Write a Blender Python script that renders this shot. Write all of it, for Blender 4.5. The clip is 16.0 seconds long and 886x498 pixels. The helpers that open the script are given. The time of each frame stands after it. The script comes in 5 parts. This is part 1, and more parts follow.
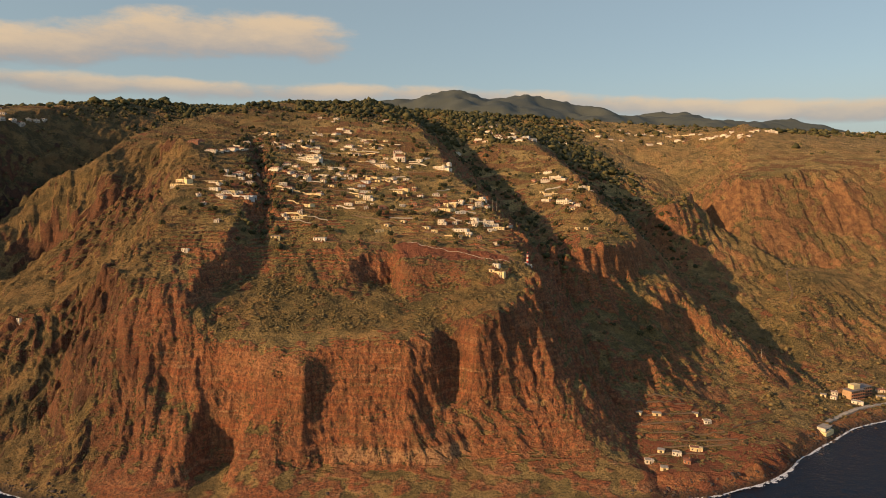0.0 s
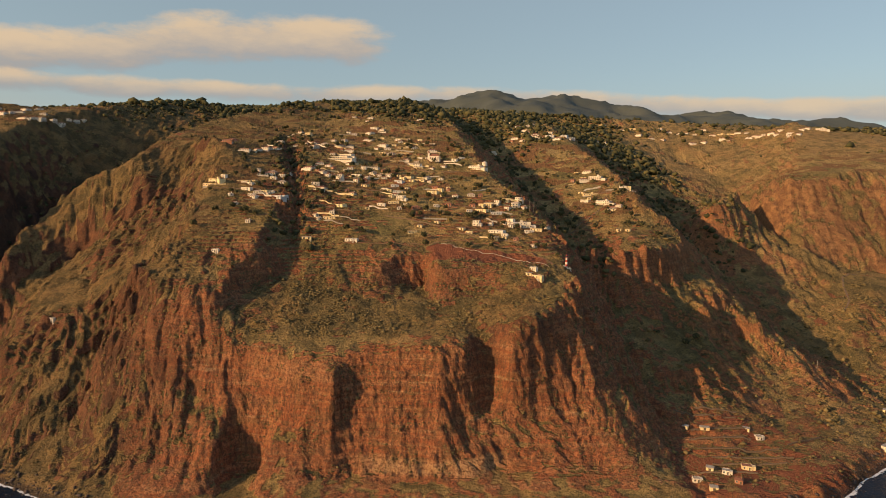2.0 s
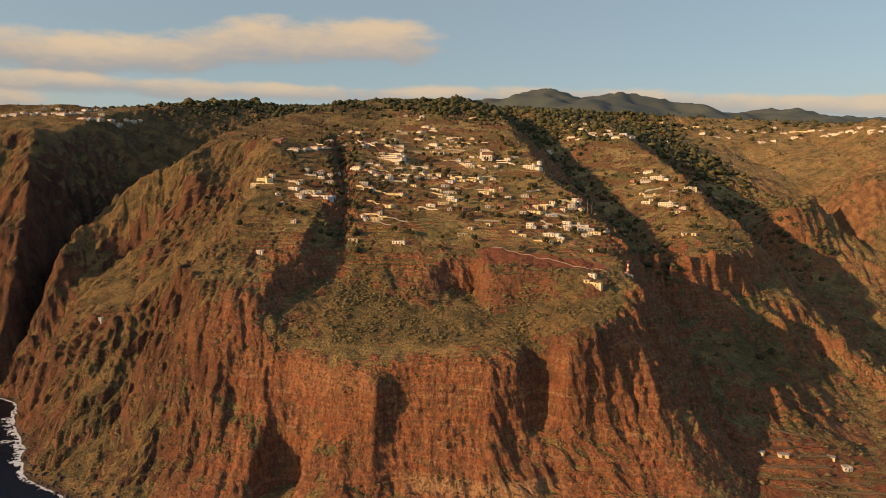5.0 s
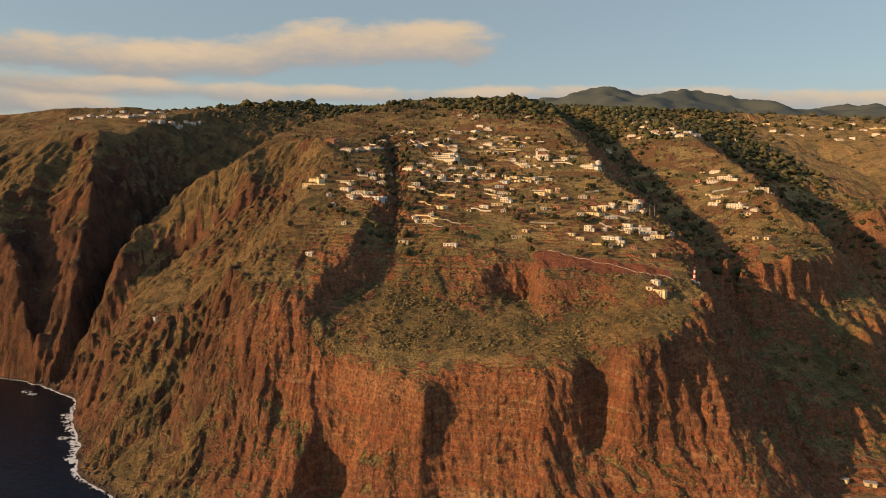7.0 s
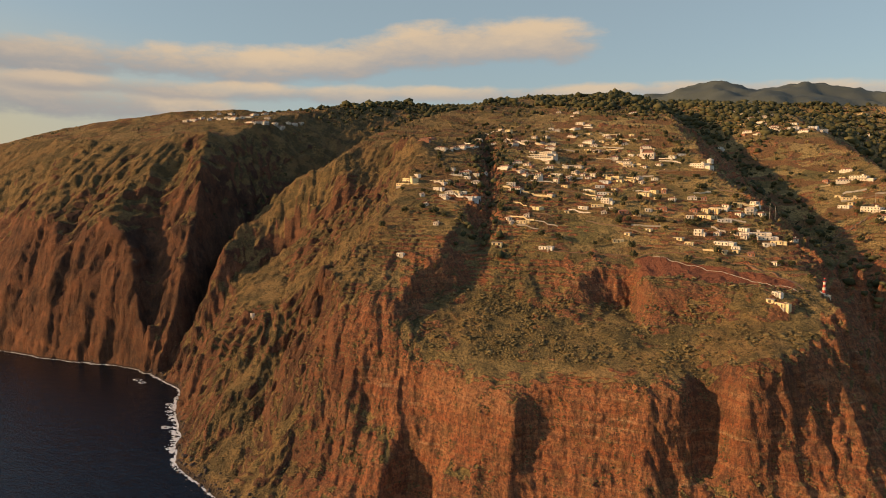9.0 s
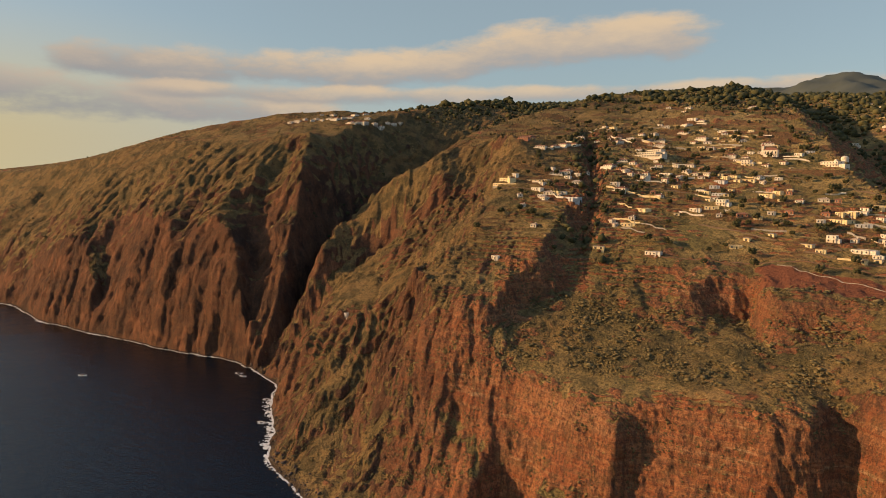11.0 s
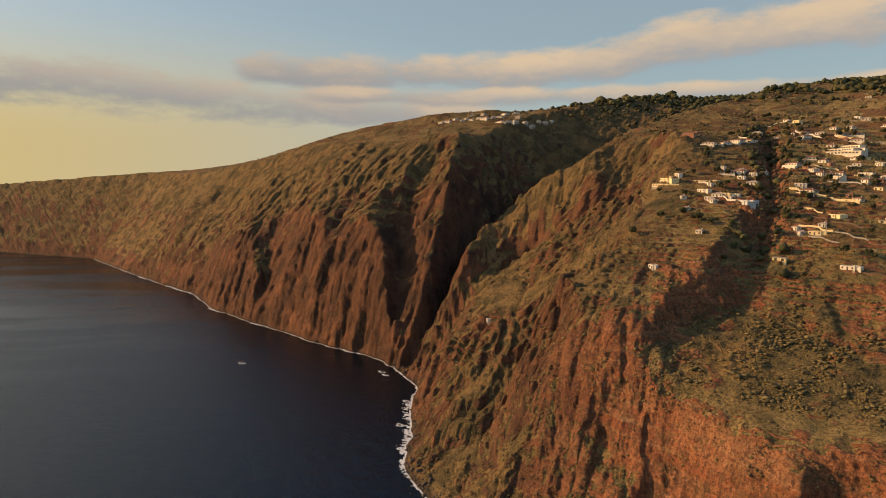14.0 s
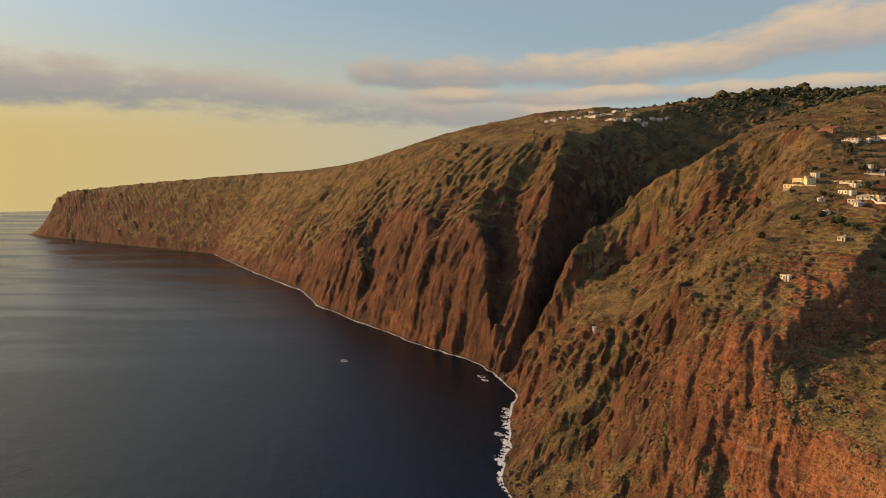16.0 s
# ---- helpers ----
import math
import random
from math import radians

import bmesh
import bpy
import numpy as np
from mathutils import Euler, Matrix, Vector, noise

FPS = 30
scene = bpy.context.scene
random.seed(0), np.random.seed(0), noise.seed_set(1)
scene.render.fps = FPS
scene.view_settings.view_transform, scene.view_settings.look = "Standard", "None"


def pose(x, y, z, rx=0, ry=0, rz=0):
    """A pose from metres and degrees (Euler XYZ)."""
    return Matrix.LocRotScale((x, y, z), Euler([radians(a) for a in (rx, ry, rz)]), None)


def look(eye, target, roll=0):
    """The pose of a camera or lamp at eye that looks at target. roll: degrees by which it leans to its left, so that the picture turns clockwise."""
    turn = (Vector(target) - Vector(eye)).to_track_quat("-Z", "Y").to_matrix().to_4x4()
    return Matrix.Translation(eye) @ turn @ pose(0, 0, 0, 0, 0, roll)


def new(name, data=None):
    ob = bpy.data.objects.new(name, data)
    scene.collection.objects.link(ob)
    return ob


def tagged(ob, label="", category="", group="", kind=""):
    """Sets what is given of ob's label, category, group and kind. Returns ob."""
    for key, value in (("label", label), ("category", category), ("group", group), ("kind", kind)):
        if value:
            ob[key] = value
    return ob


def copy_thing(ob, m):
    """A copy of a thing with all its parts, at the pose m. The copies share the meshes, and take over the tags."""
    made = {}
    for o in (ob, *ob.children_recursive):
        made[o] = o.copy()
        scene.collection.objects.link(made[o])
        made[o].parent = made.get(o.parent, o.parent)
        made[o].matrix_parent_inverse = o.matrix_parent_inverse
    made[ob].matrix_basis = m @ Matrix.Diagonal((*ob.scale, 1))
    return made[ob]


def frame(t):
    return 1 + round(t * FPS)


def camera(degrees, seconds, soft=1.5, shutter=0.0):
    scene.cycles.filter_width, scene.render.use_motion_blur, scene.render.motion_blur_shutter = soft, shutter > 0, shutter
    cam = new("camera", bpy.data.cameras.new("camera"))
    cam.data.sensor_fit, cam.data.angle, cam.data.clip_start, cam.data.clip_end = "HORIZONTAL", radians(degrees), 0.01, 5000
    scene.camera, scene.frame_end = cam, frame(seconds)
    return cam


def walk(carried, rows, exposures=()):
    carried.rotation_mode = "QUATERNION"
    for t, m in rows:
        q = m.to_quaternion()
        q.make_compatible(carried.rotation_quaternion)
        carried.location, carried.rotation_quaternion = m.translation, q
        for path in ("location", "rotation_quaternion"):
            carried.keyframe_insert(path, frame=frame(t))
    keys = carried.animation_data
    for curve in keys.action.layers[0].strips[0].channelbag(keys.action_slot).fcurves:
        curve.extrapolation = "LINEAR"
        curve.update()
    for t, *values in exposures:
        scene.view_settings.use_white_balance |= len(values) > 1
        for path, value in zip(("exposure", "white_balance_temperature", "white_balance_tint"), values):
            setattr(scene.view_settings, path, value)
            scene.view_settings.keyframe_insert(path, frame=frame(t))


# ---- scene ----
cam = camera(70.0, 16.0, soft=0.9)
# seconds, eye in metres above the sea, yaw, pitch, roll
PATH = [
    (0.0, 0.00, -0.00, 219.55, 0.036, -6.519, -0.056),
    (0.5, 0.10, 5.44, 219.09, 0.837, -6.494, -0.060),
    (1.0, -0.04, 11.03, 218.58, 1.598, -6.470, -0.035),
    (1.5, -0.11, 16.10, 218.28, 2.391, -6.445, -0.032),
    (2.0, -0.19, 21.23, 218.12, 3.201, -6.435, -0.039),
    (2.5, -0.30, 26.61, 217.97, 4.020, -6.424, -0.030),
    (3.0, -0.25, 31.73, 217.85, 4.845, -6.422, -0.023),
    (3.5, -0.50, 36.89, 218.13, 5.680, -6.457, 0.002),
    (6.0, -2.01, 62.06, 217.71, 10.003, -6.398, 0.036),
    (6.5, -2.35, 67.27, 217.74, 11.380, -6.406, 0.011),
    (7.0, -2.54, 72.36, 217.86, 12.947, -6.401, -0.039),
    (7.5, -3.24, 77.55, 218.05, 15.044, -6.417, -0.055),
    (8.0, -3.95, 82.98, 218.10, 17.265, -6.436, -0.038),
    (8.5, -5.21, 88.21, 217.92, 19.463, -6.414, -0.025),
    (9.0, -6.33, 93.35, 217.84, 21.666, -6.428, -0.004),
    (11.5, -15.37, 118.89, 216.97, 32.861, -6.376, 0.041),
    (12.0, -17.67, 123.52, 216.58, 35.120, -6.341, 0.086),
    (12.5, -19.88, 128.00, 216.24, 37.398, -6.321, 0.091),
    (13.0, -22.43, 132.44, 216.05, 39.666, -6.305, 0.081),
    (13.5, -25.07, 136.66, 216.00, 41.937, -6.306, 0.113),
    (14.0, -27.92, 140.36, 216.25, 44.159, -6.326, 0.106),
    (14.5, -30.69, 143.62, 216.38, 46.404, -6.326, 0.086),
    (15.0, -33.94, 146.96, 216.33, 48.653, -6.320, 0.049),
    (15.5, -37.82, 150.33, 216.10, 51.051, -6.317, 0.086),
    (16.0, -41.66, 153.49, 215.87, 53.497, -6.303, 0.132),
]
walk(cam, [(t, pose(x, y, z, 90 + pitch, 0, yaw) @ pose(0, 0, 0, 0, 0, roll)) for t, x, y, z, yaw, pitch, roll in PATH])

# ---- light ----
SUN_AZ, SUN_EL = 120.0, 17.5          # degrees to the left of +y, and above the sea
sun_to = Vector((-math.sin(radians(SUN_AZ)) * math.cos(radians(SUN_EL)), math.cos(radians(SUN_AZ)) * math.cos(radians(SUN_EL)), math.sin(radians(SUN_EL))))
sun_data = bpy.data.lights.new("sun", "SUN")
sun_data.energy, sun_data.angle, sun_data.color = 5.0, radians(0.6), (1.0, 0.615, 0.31)
sun = new("sun", sun_data)
sun.matrix_world = look(sun_to * 1000, (0, 0, 0))
scene.view_settings.exposure = 0.24


class Net:
    """A node tree written as sums: Net(tree).value * 2 + 1 makes the nodes."""

    def __init__(self, tree):
        self.tree = tree

    def node(self, kind, out=0, settings=(), **inputs):
        n = self.tree.nodes.new(kind)
        for k, v in settings:
            if k == "operation":
                n.operation = v
            elif k == "data_type":
                n.data_type = v
            elif k == "blend_type":
                n.blend_type = v
            elif k == "interpolation_type":
                n.interpolation_type = v
            elif k == "attribute_name":
                n.attribute_name = v
        for k, v in inputs.items():
            k = int(k[1:]) if k[0] == "_" else k.replace("_", " ")
            if isinstance(v, bpy.types.NodeSocket):
                self.tree.links.new(v, n.inputs[k])
            else:
                n.inputs[k].default_value = v
        return n.outputs[out]

    def math(self, op, a, b=0.0, c=0.0):
        return self.node("ShaderNodeMath", settings=[("operation", op)], _0=a, _1=b, _2=c)

    def ramp(self, x, a, b, lo=0.0, hi=1.0):
        return self.node("ShaderNodeMapRange", settings=[("interpolation_type", "SMOOTHSTEP")], _0=x, _1=a, _2=b, _3=lo, _4=hi)

    def mix(self, f, a, b):
        n = self.tree.nodes.new("ShaderNodeMix")
        n.data_type = "RGBA"
        for k, v in ((0, f), (6, a), (7, b)):
            if isinstance(v, bpy.types.NodeSocket):
                self.tree.links.new(v, n.inputs[k])
            else:
                n.inputs[k].default_value = v if k == 0 else (*v, 1.0)
        return n.outputs[2]

    def noise(self, vector, scale, detail=3.0, rough=0.55):
        return self.node("ShaderNodeTexNoise", Vector=vector, Scale=scale, Detail=detail, Roughness=rough)

    def attribute(self, name):
        n = self.tree.nodes.new("ShaderNodeAttribute")
        n.attribute_name = name
        return n.outputs["Fac"]

    def stretch(self, vector, sx, sy, sz):
        return self.node("ShaderNodeVectorMath", settings=[("operation", "MULTIPLY")], _0=vector, _1=(sx, sy, sz))


# ---- sky: clear evening air, two drifting cloud banks over the land ----
world = bpy.data.worlds.new("sky")
scene.world = world
world.use_nodes = True
wn = Net(world.node_tree)
sky = world.node_tree.nodes.new("ShaderNodeTexSky")
sky.sky_type, sky.sun_disc = "NISHITA", False
sky.sun_elevation, sky.sun_rotation = radians(SUN_EL), radians(-SUN_AZ)
sky.air_density, sky.dust_density, sky.ozone_density = 1.0, 1.0, 1.5
way = wn.node("ShaderNodeTexCoord", out="Generated")
xyz = world.node_tree.nodes.new("ShaderNodeSeparateXYZ")
world.node_tree.links.new(way, xyz.inputs[0])
east, north, up = xyz.outputs
height = wn.math("MULTIPLY", wn.math("ARCSINE", up), 57.2958)
turn = wn.math("MULTIPLY", wn.math("ARCTAN2", wn.math("MULTIPLY", east, -1.0), north), 57.2958)   # to the left of +y
flat = world.node_tree.nodes.new("ShaderNodeCombineXYZ")
world.node_tree.links.new(turn, flat.inputs[0])
world.node_tree.links.new(height, flat.inputs[1])
puff = wn.noise(wn.stretch(flat.outputs[0], 0.16, 0.42, 1.0), 1.0, 8.0, 0.6)
broad = wn.noise(wn.stretch(flat.outputs[0], 0.03, 0.08, 1.0), 1.0, 2.0, 0.5)
puff = wn.math("ADD", wn.math("MULTIPLY", wn.math("SUBTRACT", puff, 0.5), 5.0), wn.math("MULTIPLY", wn.math("SUBTRACT", broad, 0.5), 3.0))


def bank(middle, half, left, right, soft):
    """Cover of one bank of cloud, and how high in it one looks (-1 to 1)."""
    rise = wn.math("DIVIDE", wn.math("SUBTRACT", height, middle), half)
    body = wn.math("SUBTRACT", 1.0, wn.math("POWER", wn.math("ABSOLUTE", rise), 2.0))
    ends = wn.math("MULTIPLY", wn.ramp(turn, right - soft, right + soft), wn.ramp(turn, left + soft, left - soft))
    density = wn.math("ADD", wn.math("ADD", body, wn.math("MULTIPLY", puff, 0.6)), wn.math("MULTIPLY", wn.math("SUBTRACT", ends, 1.0), 3.0))
    return wn.ramp(density, -0.1, 1.0), wn.math("ADD", rise, wn.math("MULTIPLY", puff, 0.45))


clear = wn.mix(wn.ramp(height, 14.0, 45.0, 0.5, 0.0), sky.outputs[0], (3.5, 4.2, 4.2))
clear = wn.mix(wn.ramp(height, 15.0, 32.0, 0.0, 0.6), clear, (1.6, 2.6, 4.3))
glow = wn.math("MULTIPLY", wn.ramp(turn, 64.0, 92.0), wn.math("MULTIPLY", wn.ramp(height, 11.0, 22.0), wn.ramp(height, 60.0, 35.0)))
clear = wn.mix(wn.math("MULTIPLY", glow, 0.75), clear, (7.6, 7.0, 5.6))     # brighter air towards the sun
WARM, GREY, MAUVE = (6.3, 4.7, 3.1), (2.2, 2.35, 2.6), (3.3, 3.15, 3.1)
haze = wn.mix(wn.ramp(turn, 20.0, 95.0), (3.6, 4.0, 4.0), (5.6, 4.2, 1.7))
shade = wn.mix(wn.ramp(height, wn.ramp(turn, 20.0, 65.0, 9.0, 15.0), wn.ramp(turn, 20.0, 65.0, -1.5, 2.5)), clear, haze)
BANKS = (
    (wn.ramp(turn, 20.0, 37.0, 11.6, 9.2), wn.ramp(turn, 26.0, 35.0, 2.0, 1.8), 64.0, 6.5, 5.0, 0.95),
    (wn.ramp(turn, 45.0, 85.0, 6.0, 7.3), wn.ramp(turn, 45.0, 80.0, 1.5, 2.4), 140.0, 38.0, 6.0, 0.92),
    (wn.ramp(turn, 4.0, -34.0, 7.2, 5.0), 0.9, 60.0, -60.0, 8.0, 0.85),
)
for middle, half, left, right, soft, strength in BANKS:
    cover, rise = bank(middle, half, left, right, soft)
    tone = wn.mix(wn.ramp(rise, -0.9, 0.9), wn.mix(wn.ramp(turn, 10.0, 80.0), MAUVE, GREY), wn.mix(wn.ramp(turn, 35.0, 75.0), WARM, (4.3, 3.6, 3.0)))
    shade = wn.mix(wn.math("MULTIPLY", cover, strength), shade, tone)
background = world.node_tree.nodes["Background"]
background.inputs["Strength"].default_value = 0.098
world.node_tree.links.new(shade, background.inputs[0])

# ---- noise and small helpers ----
rng = np.random.default_rng(7)
GRAD = rng.normal(size=(256, 256, 2))
GRAD /= np.linalg.norm(GRAD, axis=2, keepdims=True)


def perlin(x, y):
    """Gradient noise, about -0.7 to 0.7, one lump a unit."""
    xi, yi = np.floor(x).astype(int), np.floor(y).astype(int)
    fx, fy = x - xi, y - yi
    u, v = fx * fx * fx * (fx * (fx * 6 - 15) + 10), fy * fy * fy * (fy * (fy * 6 - 15) + 10)

    def corner(dx, dy):
        g = GRAD[(xi + dx) & 255, (yi + dy) & 255]
        return g[..., 0] * (fx - dx) + g[..., 1] * (fy - dy)

    top = corner(0, 0) * (1 - u) + corner(1, 0) * u
    low = corner(0, 1) * (1 - u) + corner(1, 1) * u
    return top * (1 - v) + low * v


def fbm(x, y, octaves=4, rough=0.5):
    total, size = 0.0, 1.0
    for n in range(octaves):
        total = total + size * perlin(x * 2**n + 17.3 * n, y * 2**n - 9.1 * n)
        size *= rough
    return total


def ridged(x, y, octaves=3, rough=0.5):
    """0 to about 1; sharp crests at 1."""
    total, size, whole = 0.0, 1.0, 0.0
    for n in range(octaves):
        total = total + size * (1 - np.abs(perlin(x * 2**n + 31.7 * n, y * 2**n + 5.3 * n)) * 2)
        whole += size
        size *= rough
    return total / whole


def smooth(a, b, x):
    t = np.clip((x - a) / (b - a), 0, 1)
    return t * t * (3 - 2 * t)


# ---- the lie of the land: shore, crests, gullies and brows, each x, y, height ----
SHORE = [(-2900, 3200), (-2960, 900), (-3010, 420), (-2962, 305), (-2368, 515), (-1876, 700), (-1516, 669), (-1173, 655), (-1033, 620), (-852, 613), (-693, 614),
         (-623, 623), (-585, 622), (-553, 607), (-491, 582), (-458, 545), (-422, 508), (-366, 448), (-309, 418), (-260, 404), (-200, 390), (-60, 386), (50, 390), (143, 404), (190, 416),
         (222, 431), (250, 446), (281, 474), (326, 508), (360, 531), (401, 552), (440, 566), (700, 640), (2200, 760)]
CREST_GORGE = [(-545, 622, 25), (-522, 662, 92), (-530, 702, 143), (-532, 774, 178), (-497, 796, 217), (-436, 800, 237), (-428, 856, 267), (-436, 922, 282), (-410, 1020, 312), (-340, 1150, 346), (-290, 1300, 370)]
SPUR_COVE = [(-424, 737, 162), (-454, 697, 129), (-437, 612, 98), (-425, 558, 61), (-446, 532, 5)]
SPUR_SEA = [(-436, 800, 236), (-384, 772, 201), (-404, 664, 127), (-396, 628, 104), (-405, 582, 95), (-390, 556, 62), (-361, 507, 43), (-345, 452, 6)]
SPUR_MAIN = [(-370, 859, 284), (-312, 800, 255), (-296, 723, 218), (-282, 616, 173), (-278, 555, 146), (-260, 522, 128), (-255, 495, 102), (-237, 478, 68), (-252, 446, 20), (-255, 424, 4)]
HOLLOW_SEA = [(-335, 640, 146), (-335, 543, 62), (-317, 473, 20), (-310, 435, 4)]
HOLLOW_COVE = [(-470, 760, 165), (-458, 742, 112), (-504, 689, 103), (-500, 640, 55), (-495, 600, 12)]
BANK_WEST = [(-212, 590, 165), (-208, 640, 179), (-213, 705, 203), (-231, 775, 228), (-263, 870, 258), (-299, 960, 284), (-335, 1060, 310)]
BANK_FOOT = [(-177, 615, 150), (-187, 660, 167), (-200, 710, 189), (-223, 780, 214), (-254, 870, 244), (-289, 960, 271)]
BANK_EAST = [(-166, 622, 159), (-177, 667, 178), (-190, 717, 201), (-212, 787, 227), (-242, 877, 257), (-275, 965, 283)]
BROW = [(-255, 497, 103), (-196, 496, 97), (-158, 482, 91), (-125, 468, 86), (-108, 456, 82), (-102, 476, 90), (-88, 478, 92), (-75, 474, 91), (-60, 474, 91), (-30, 476, 93), (-8, 480, 95), (-3, 504, 98), (6, 508, 100), (18, 496, 106), (26, 488, 110), (34, 490, 114), (46, 500, 114), (64, 522, 117), (78, 549, 124), (84, 576, 131)]
FACE = [(-237, 476, 66), (-205, 464, 46), (-186, 460, 44), (-179, 461, 27), (-157, 461, 27), (-149, 460, 46), (-124, 452, 40), (-107, 446, 40), (-99, 456, 40), (-90, 455, 40), (-74, 455, 38), (-23, 460, 42), (-6, 478, 46), (8, 482, 48), (20, 474, 44), (42, 478, 46), (62, 484, 48), (84, 488, 50)]
TOE = [(-250, 444, 20), (-205, 440, 22), (-186, 440, 30), (-184, 450, 36)]
CAVE = [(-177, 418, 2), (-176, 444, 4), (-174, 458, 8), (-159, 458, 8), (-157, 444, 4), (-155, 418, 2)]
CAVE_LIP = [(-188, 463, 50), (-180, 463, 45), (-168, 464, 44), (-156, 463, 45), (-148, 462, 50)]
TOE_EAST = [(-154, 452, 38), (-152, 440, 26), (-110, 434, 12), (-97, 446, 12), (-80, 442, 12), (-40, 438, 10), (0, 442, 12), (14, 456, 14), (40, 445, 12), (95, 452, 14)]
SCARP_FOOT = [(-207, 523, 110), (-195, 545, 121), (-186, 566, 130), (-168, 580, 133), (-140, 570, 124), (-104, 560, 119), (-72, 570, 120), (-62, 592, 117), (-50, 598, 115), (-46, 582, 114), (-40, 540, 112), (-10, 556, 118), (15, 546, 120), (50, 536, 121)]
SCARP_TOP = [(-188, 592, 146), (-165, 600, 147), (-138, 594, 141), (-112, 578, 128)]
BOWL_RIM = [(-228, 508, 118), (-217, 515, 127), (-209, 545, 138), (-204, 567, 148), (-204, 580, 162), (-205, 622, 177)]
SCARP_EAST = [(-86, 590, 142), (-74, 604, 147), (-58, 620, 149), (-42, 608, 148), (-36, 572, 142), (-10, 590, 143), (15, 580, 141), (47, 568, 139), (80, 590, 137)]
VILLAGE = [(-128, 627, 160), (-119, 731, 192), (-140, 911, 251), (-140, 1100, 314), (-150, 1300, 372), (-150, 1600, 388)]
VILLAGE_EAST = [(80, 600, 139), (74, 700, 166), (52, 770, 192), (12, 850, 226), (-20, 1000, 274), (-60, 1200, 332), (-120, 1400, 376)]
GULLY_EAST = [(-100, 1500, 362), (-10, 1235, 288), (46, 1050, 234), (82, 900, 184), (110, 790, 145), (126, 690, 113), (134, 607, 70), (142, 565, 44), (149, 525, 24), (154, 486, 10), (154, 450, 3), (154, 418, 0)]
RIDGE_EAST = [(0, 1500, 372), (69, 1235, 300), (110, 1100, 262), (160, 1000, 226), (175, 880, 194), (172, 790, 164), (170, 740, 151)]
NOSE_WEST = [(112, 740, 150), (115, 700, 143), (129, 678, 141), (146, 690, 140), (166, 692, 144), (189, 706, 145), (218, 726, 142)]
NOSE_EAST = [(226, 745, 145), (234, 775, 153), (230, 810, 167), (204, 840, 188)]
NOSE_FOOT = [(136, 674, 120), (167, 684, 114), (191, 698, 111), (216, 714, 107), (240, 748, 112)]
FIN_WEST = [(229, 672, 90), (227, 640, 65), (232, 612, 44), (244, 590, 24), (249, 548, 11)]
FIN_FLANK = [(196, 592, 56), (179, 568, 49), (169, 557, 35), (155, 530, 32)]
FIN_MID = [(247, 682, 80), (266, 648, 50), (282, 618, 29), (298, 570, 9)]
FIN_EAST = [(246, 716, 105), (261, 698, 90), (285, 664, 67), (317, 635, 37), (340, 608, 12)]
SPUR_LIGHT = [(72, 526, 110), (88, 514, 84), (100, 505, 64), (110, 494, 46), (120, 480, 28), (132, 462, 12)]
HOLLOW_FIN = [(238, 648, 57), (253, 612, 34), (269, 570, 11)]
HOLLOW_FIN_EAST = [(260, 690, 71), (282, 645, 40), (304, 602, 18)]
CRAG_FAR_A = [(462, 1040, 209), (434, 1020, 185), (449, 975, 148), (466, 940, 127), (490, 915, 96), (561, 910, 86)]
FLAT_SHORE = [(145, 495, 15), (177, 518, 17), (181, 485, 11), (161, 453, 8), (205, 464, 8), (211, 496, 11), (260, 517, 12), (299, 558, 12), (331, 572, 11)]
BLUFF = [(140, 430, 10), (165, 431, 10), (200, 436, 9), (232, 452, 10), (262, 476, 11), (286, 500, 11), (318, 523, 8), (350, 545, 7), (392, 566, 7), (440, 585, 8), (520, 612, 9), (700, 655, 9)]
GULLY_FAR = [(190, 1640, 352), (399, 1500, 295), (445, 1400, 245), (463, 1260, 214), (435, 1110, 170), (431, 990, 133), (442, 900, 115), (433, 850, 75), (391, 745, 39), (379, 665, 12), (395, 610, 2)]
PLATEAU_FAR = [(323, 1640, 348), (479, 1600, 320), (582, 1450, 283), (534, 1250, 246)]
RIM_FAR = [(700, 1500, 345), (600, 1270, 276), (540, 1120, 236), (470, 1050, 218), (476, 1015, 215), (535, 1030, 220), (603, 1060, 231), (675, 1080, 231), (900, 1090, 246), (1200, 1120, 240), (2200, 1300, 215)]
FACE_FAR = [(502, 960, 148), (549, 955, 132), (603, 965, 131), (800, 960, 150), (1200, 990, 140)]
FOOT_FAR = [(408, 735, 46), (443, 775, 68), (488, 820, 84), (535, 850, 83), (650, 850, 72), (900, 840, 60), (1300, 860, 50)]
STRAND_FAR = [(440, 680, 14), (520, 700, 14), (700, 720, 14)]
GORGE = [(-545, 612, 1), (-536, 650, 25), (-550, 690, 62), (-565, 760, 110), (-560, 850, 160), (-540, 950, 215), (-490, 1100, 290), (-430, 1300, 350)]
WALL_WEST = [(-614, 754, 238), (-630, 820, 264), (-645, 900, 296), (-655, 1000, 322), (-620, 1150, 352), (-560, 1300, 372)]
RIM_WEST = [(-655, 818, 284), (-708, 809, 281), (-770, 812, 272), (-803, 810, 278), (-860, 812, 272), (-970, 830, 280), (-1070, 866, 286), (-1250, 860, 262), (-1498, 858, 232), (-1690, 870, 230), (-1904, 868, 234), (-2400, 640, 203), (-2800, 450, 172), (-2870, 415, 148), (-2915, 395, 105)]
TOP_WEST = [(-725, 995, 334), (-820, 931, 329), (-950, 910, 315), (-1150, 960, 308), (-1400, 1010, 280), (-1900, 1100, 250), (-2600, 1100, 208)]
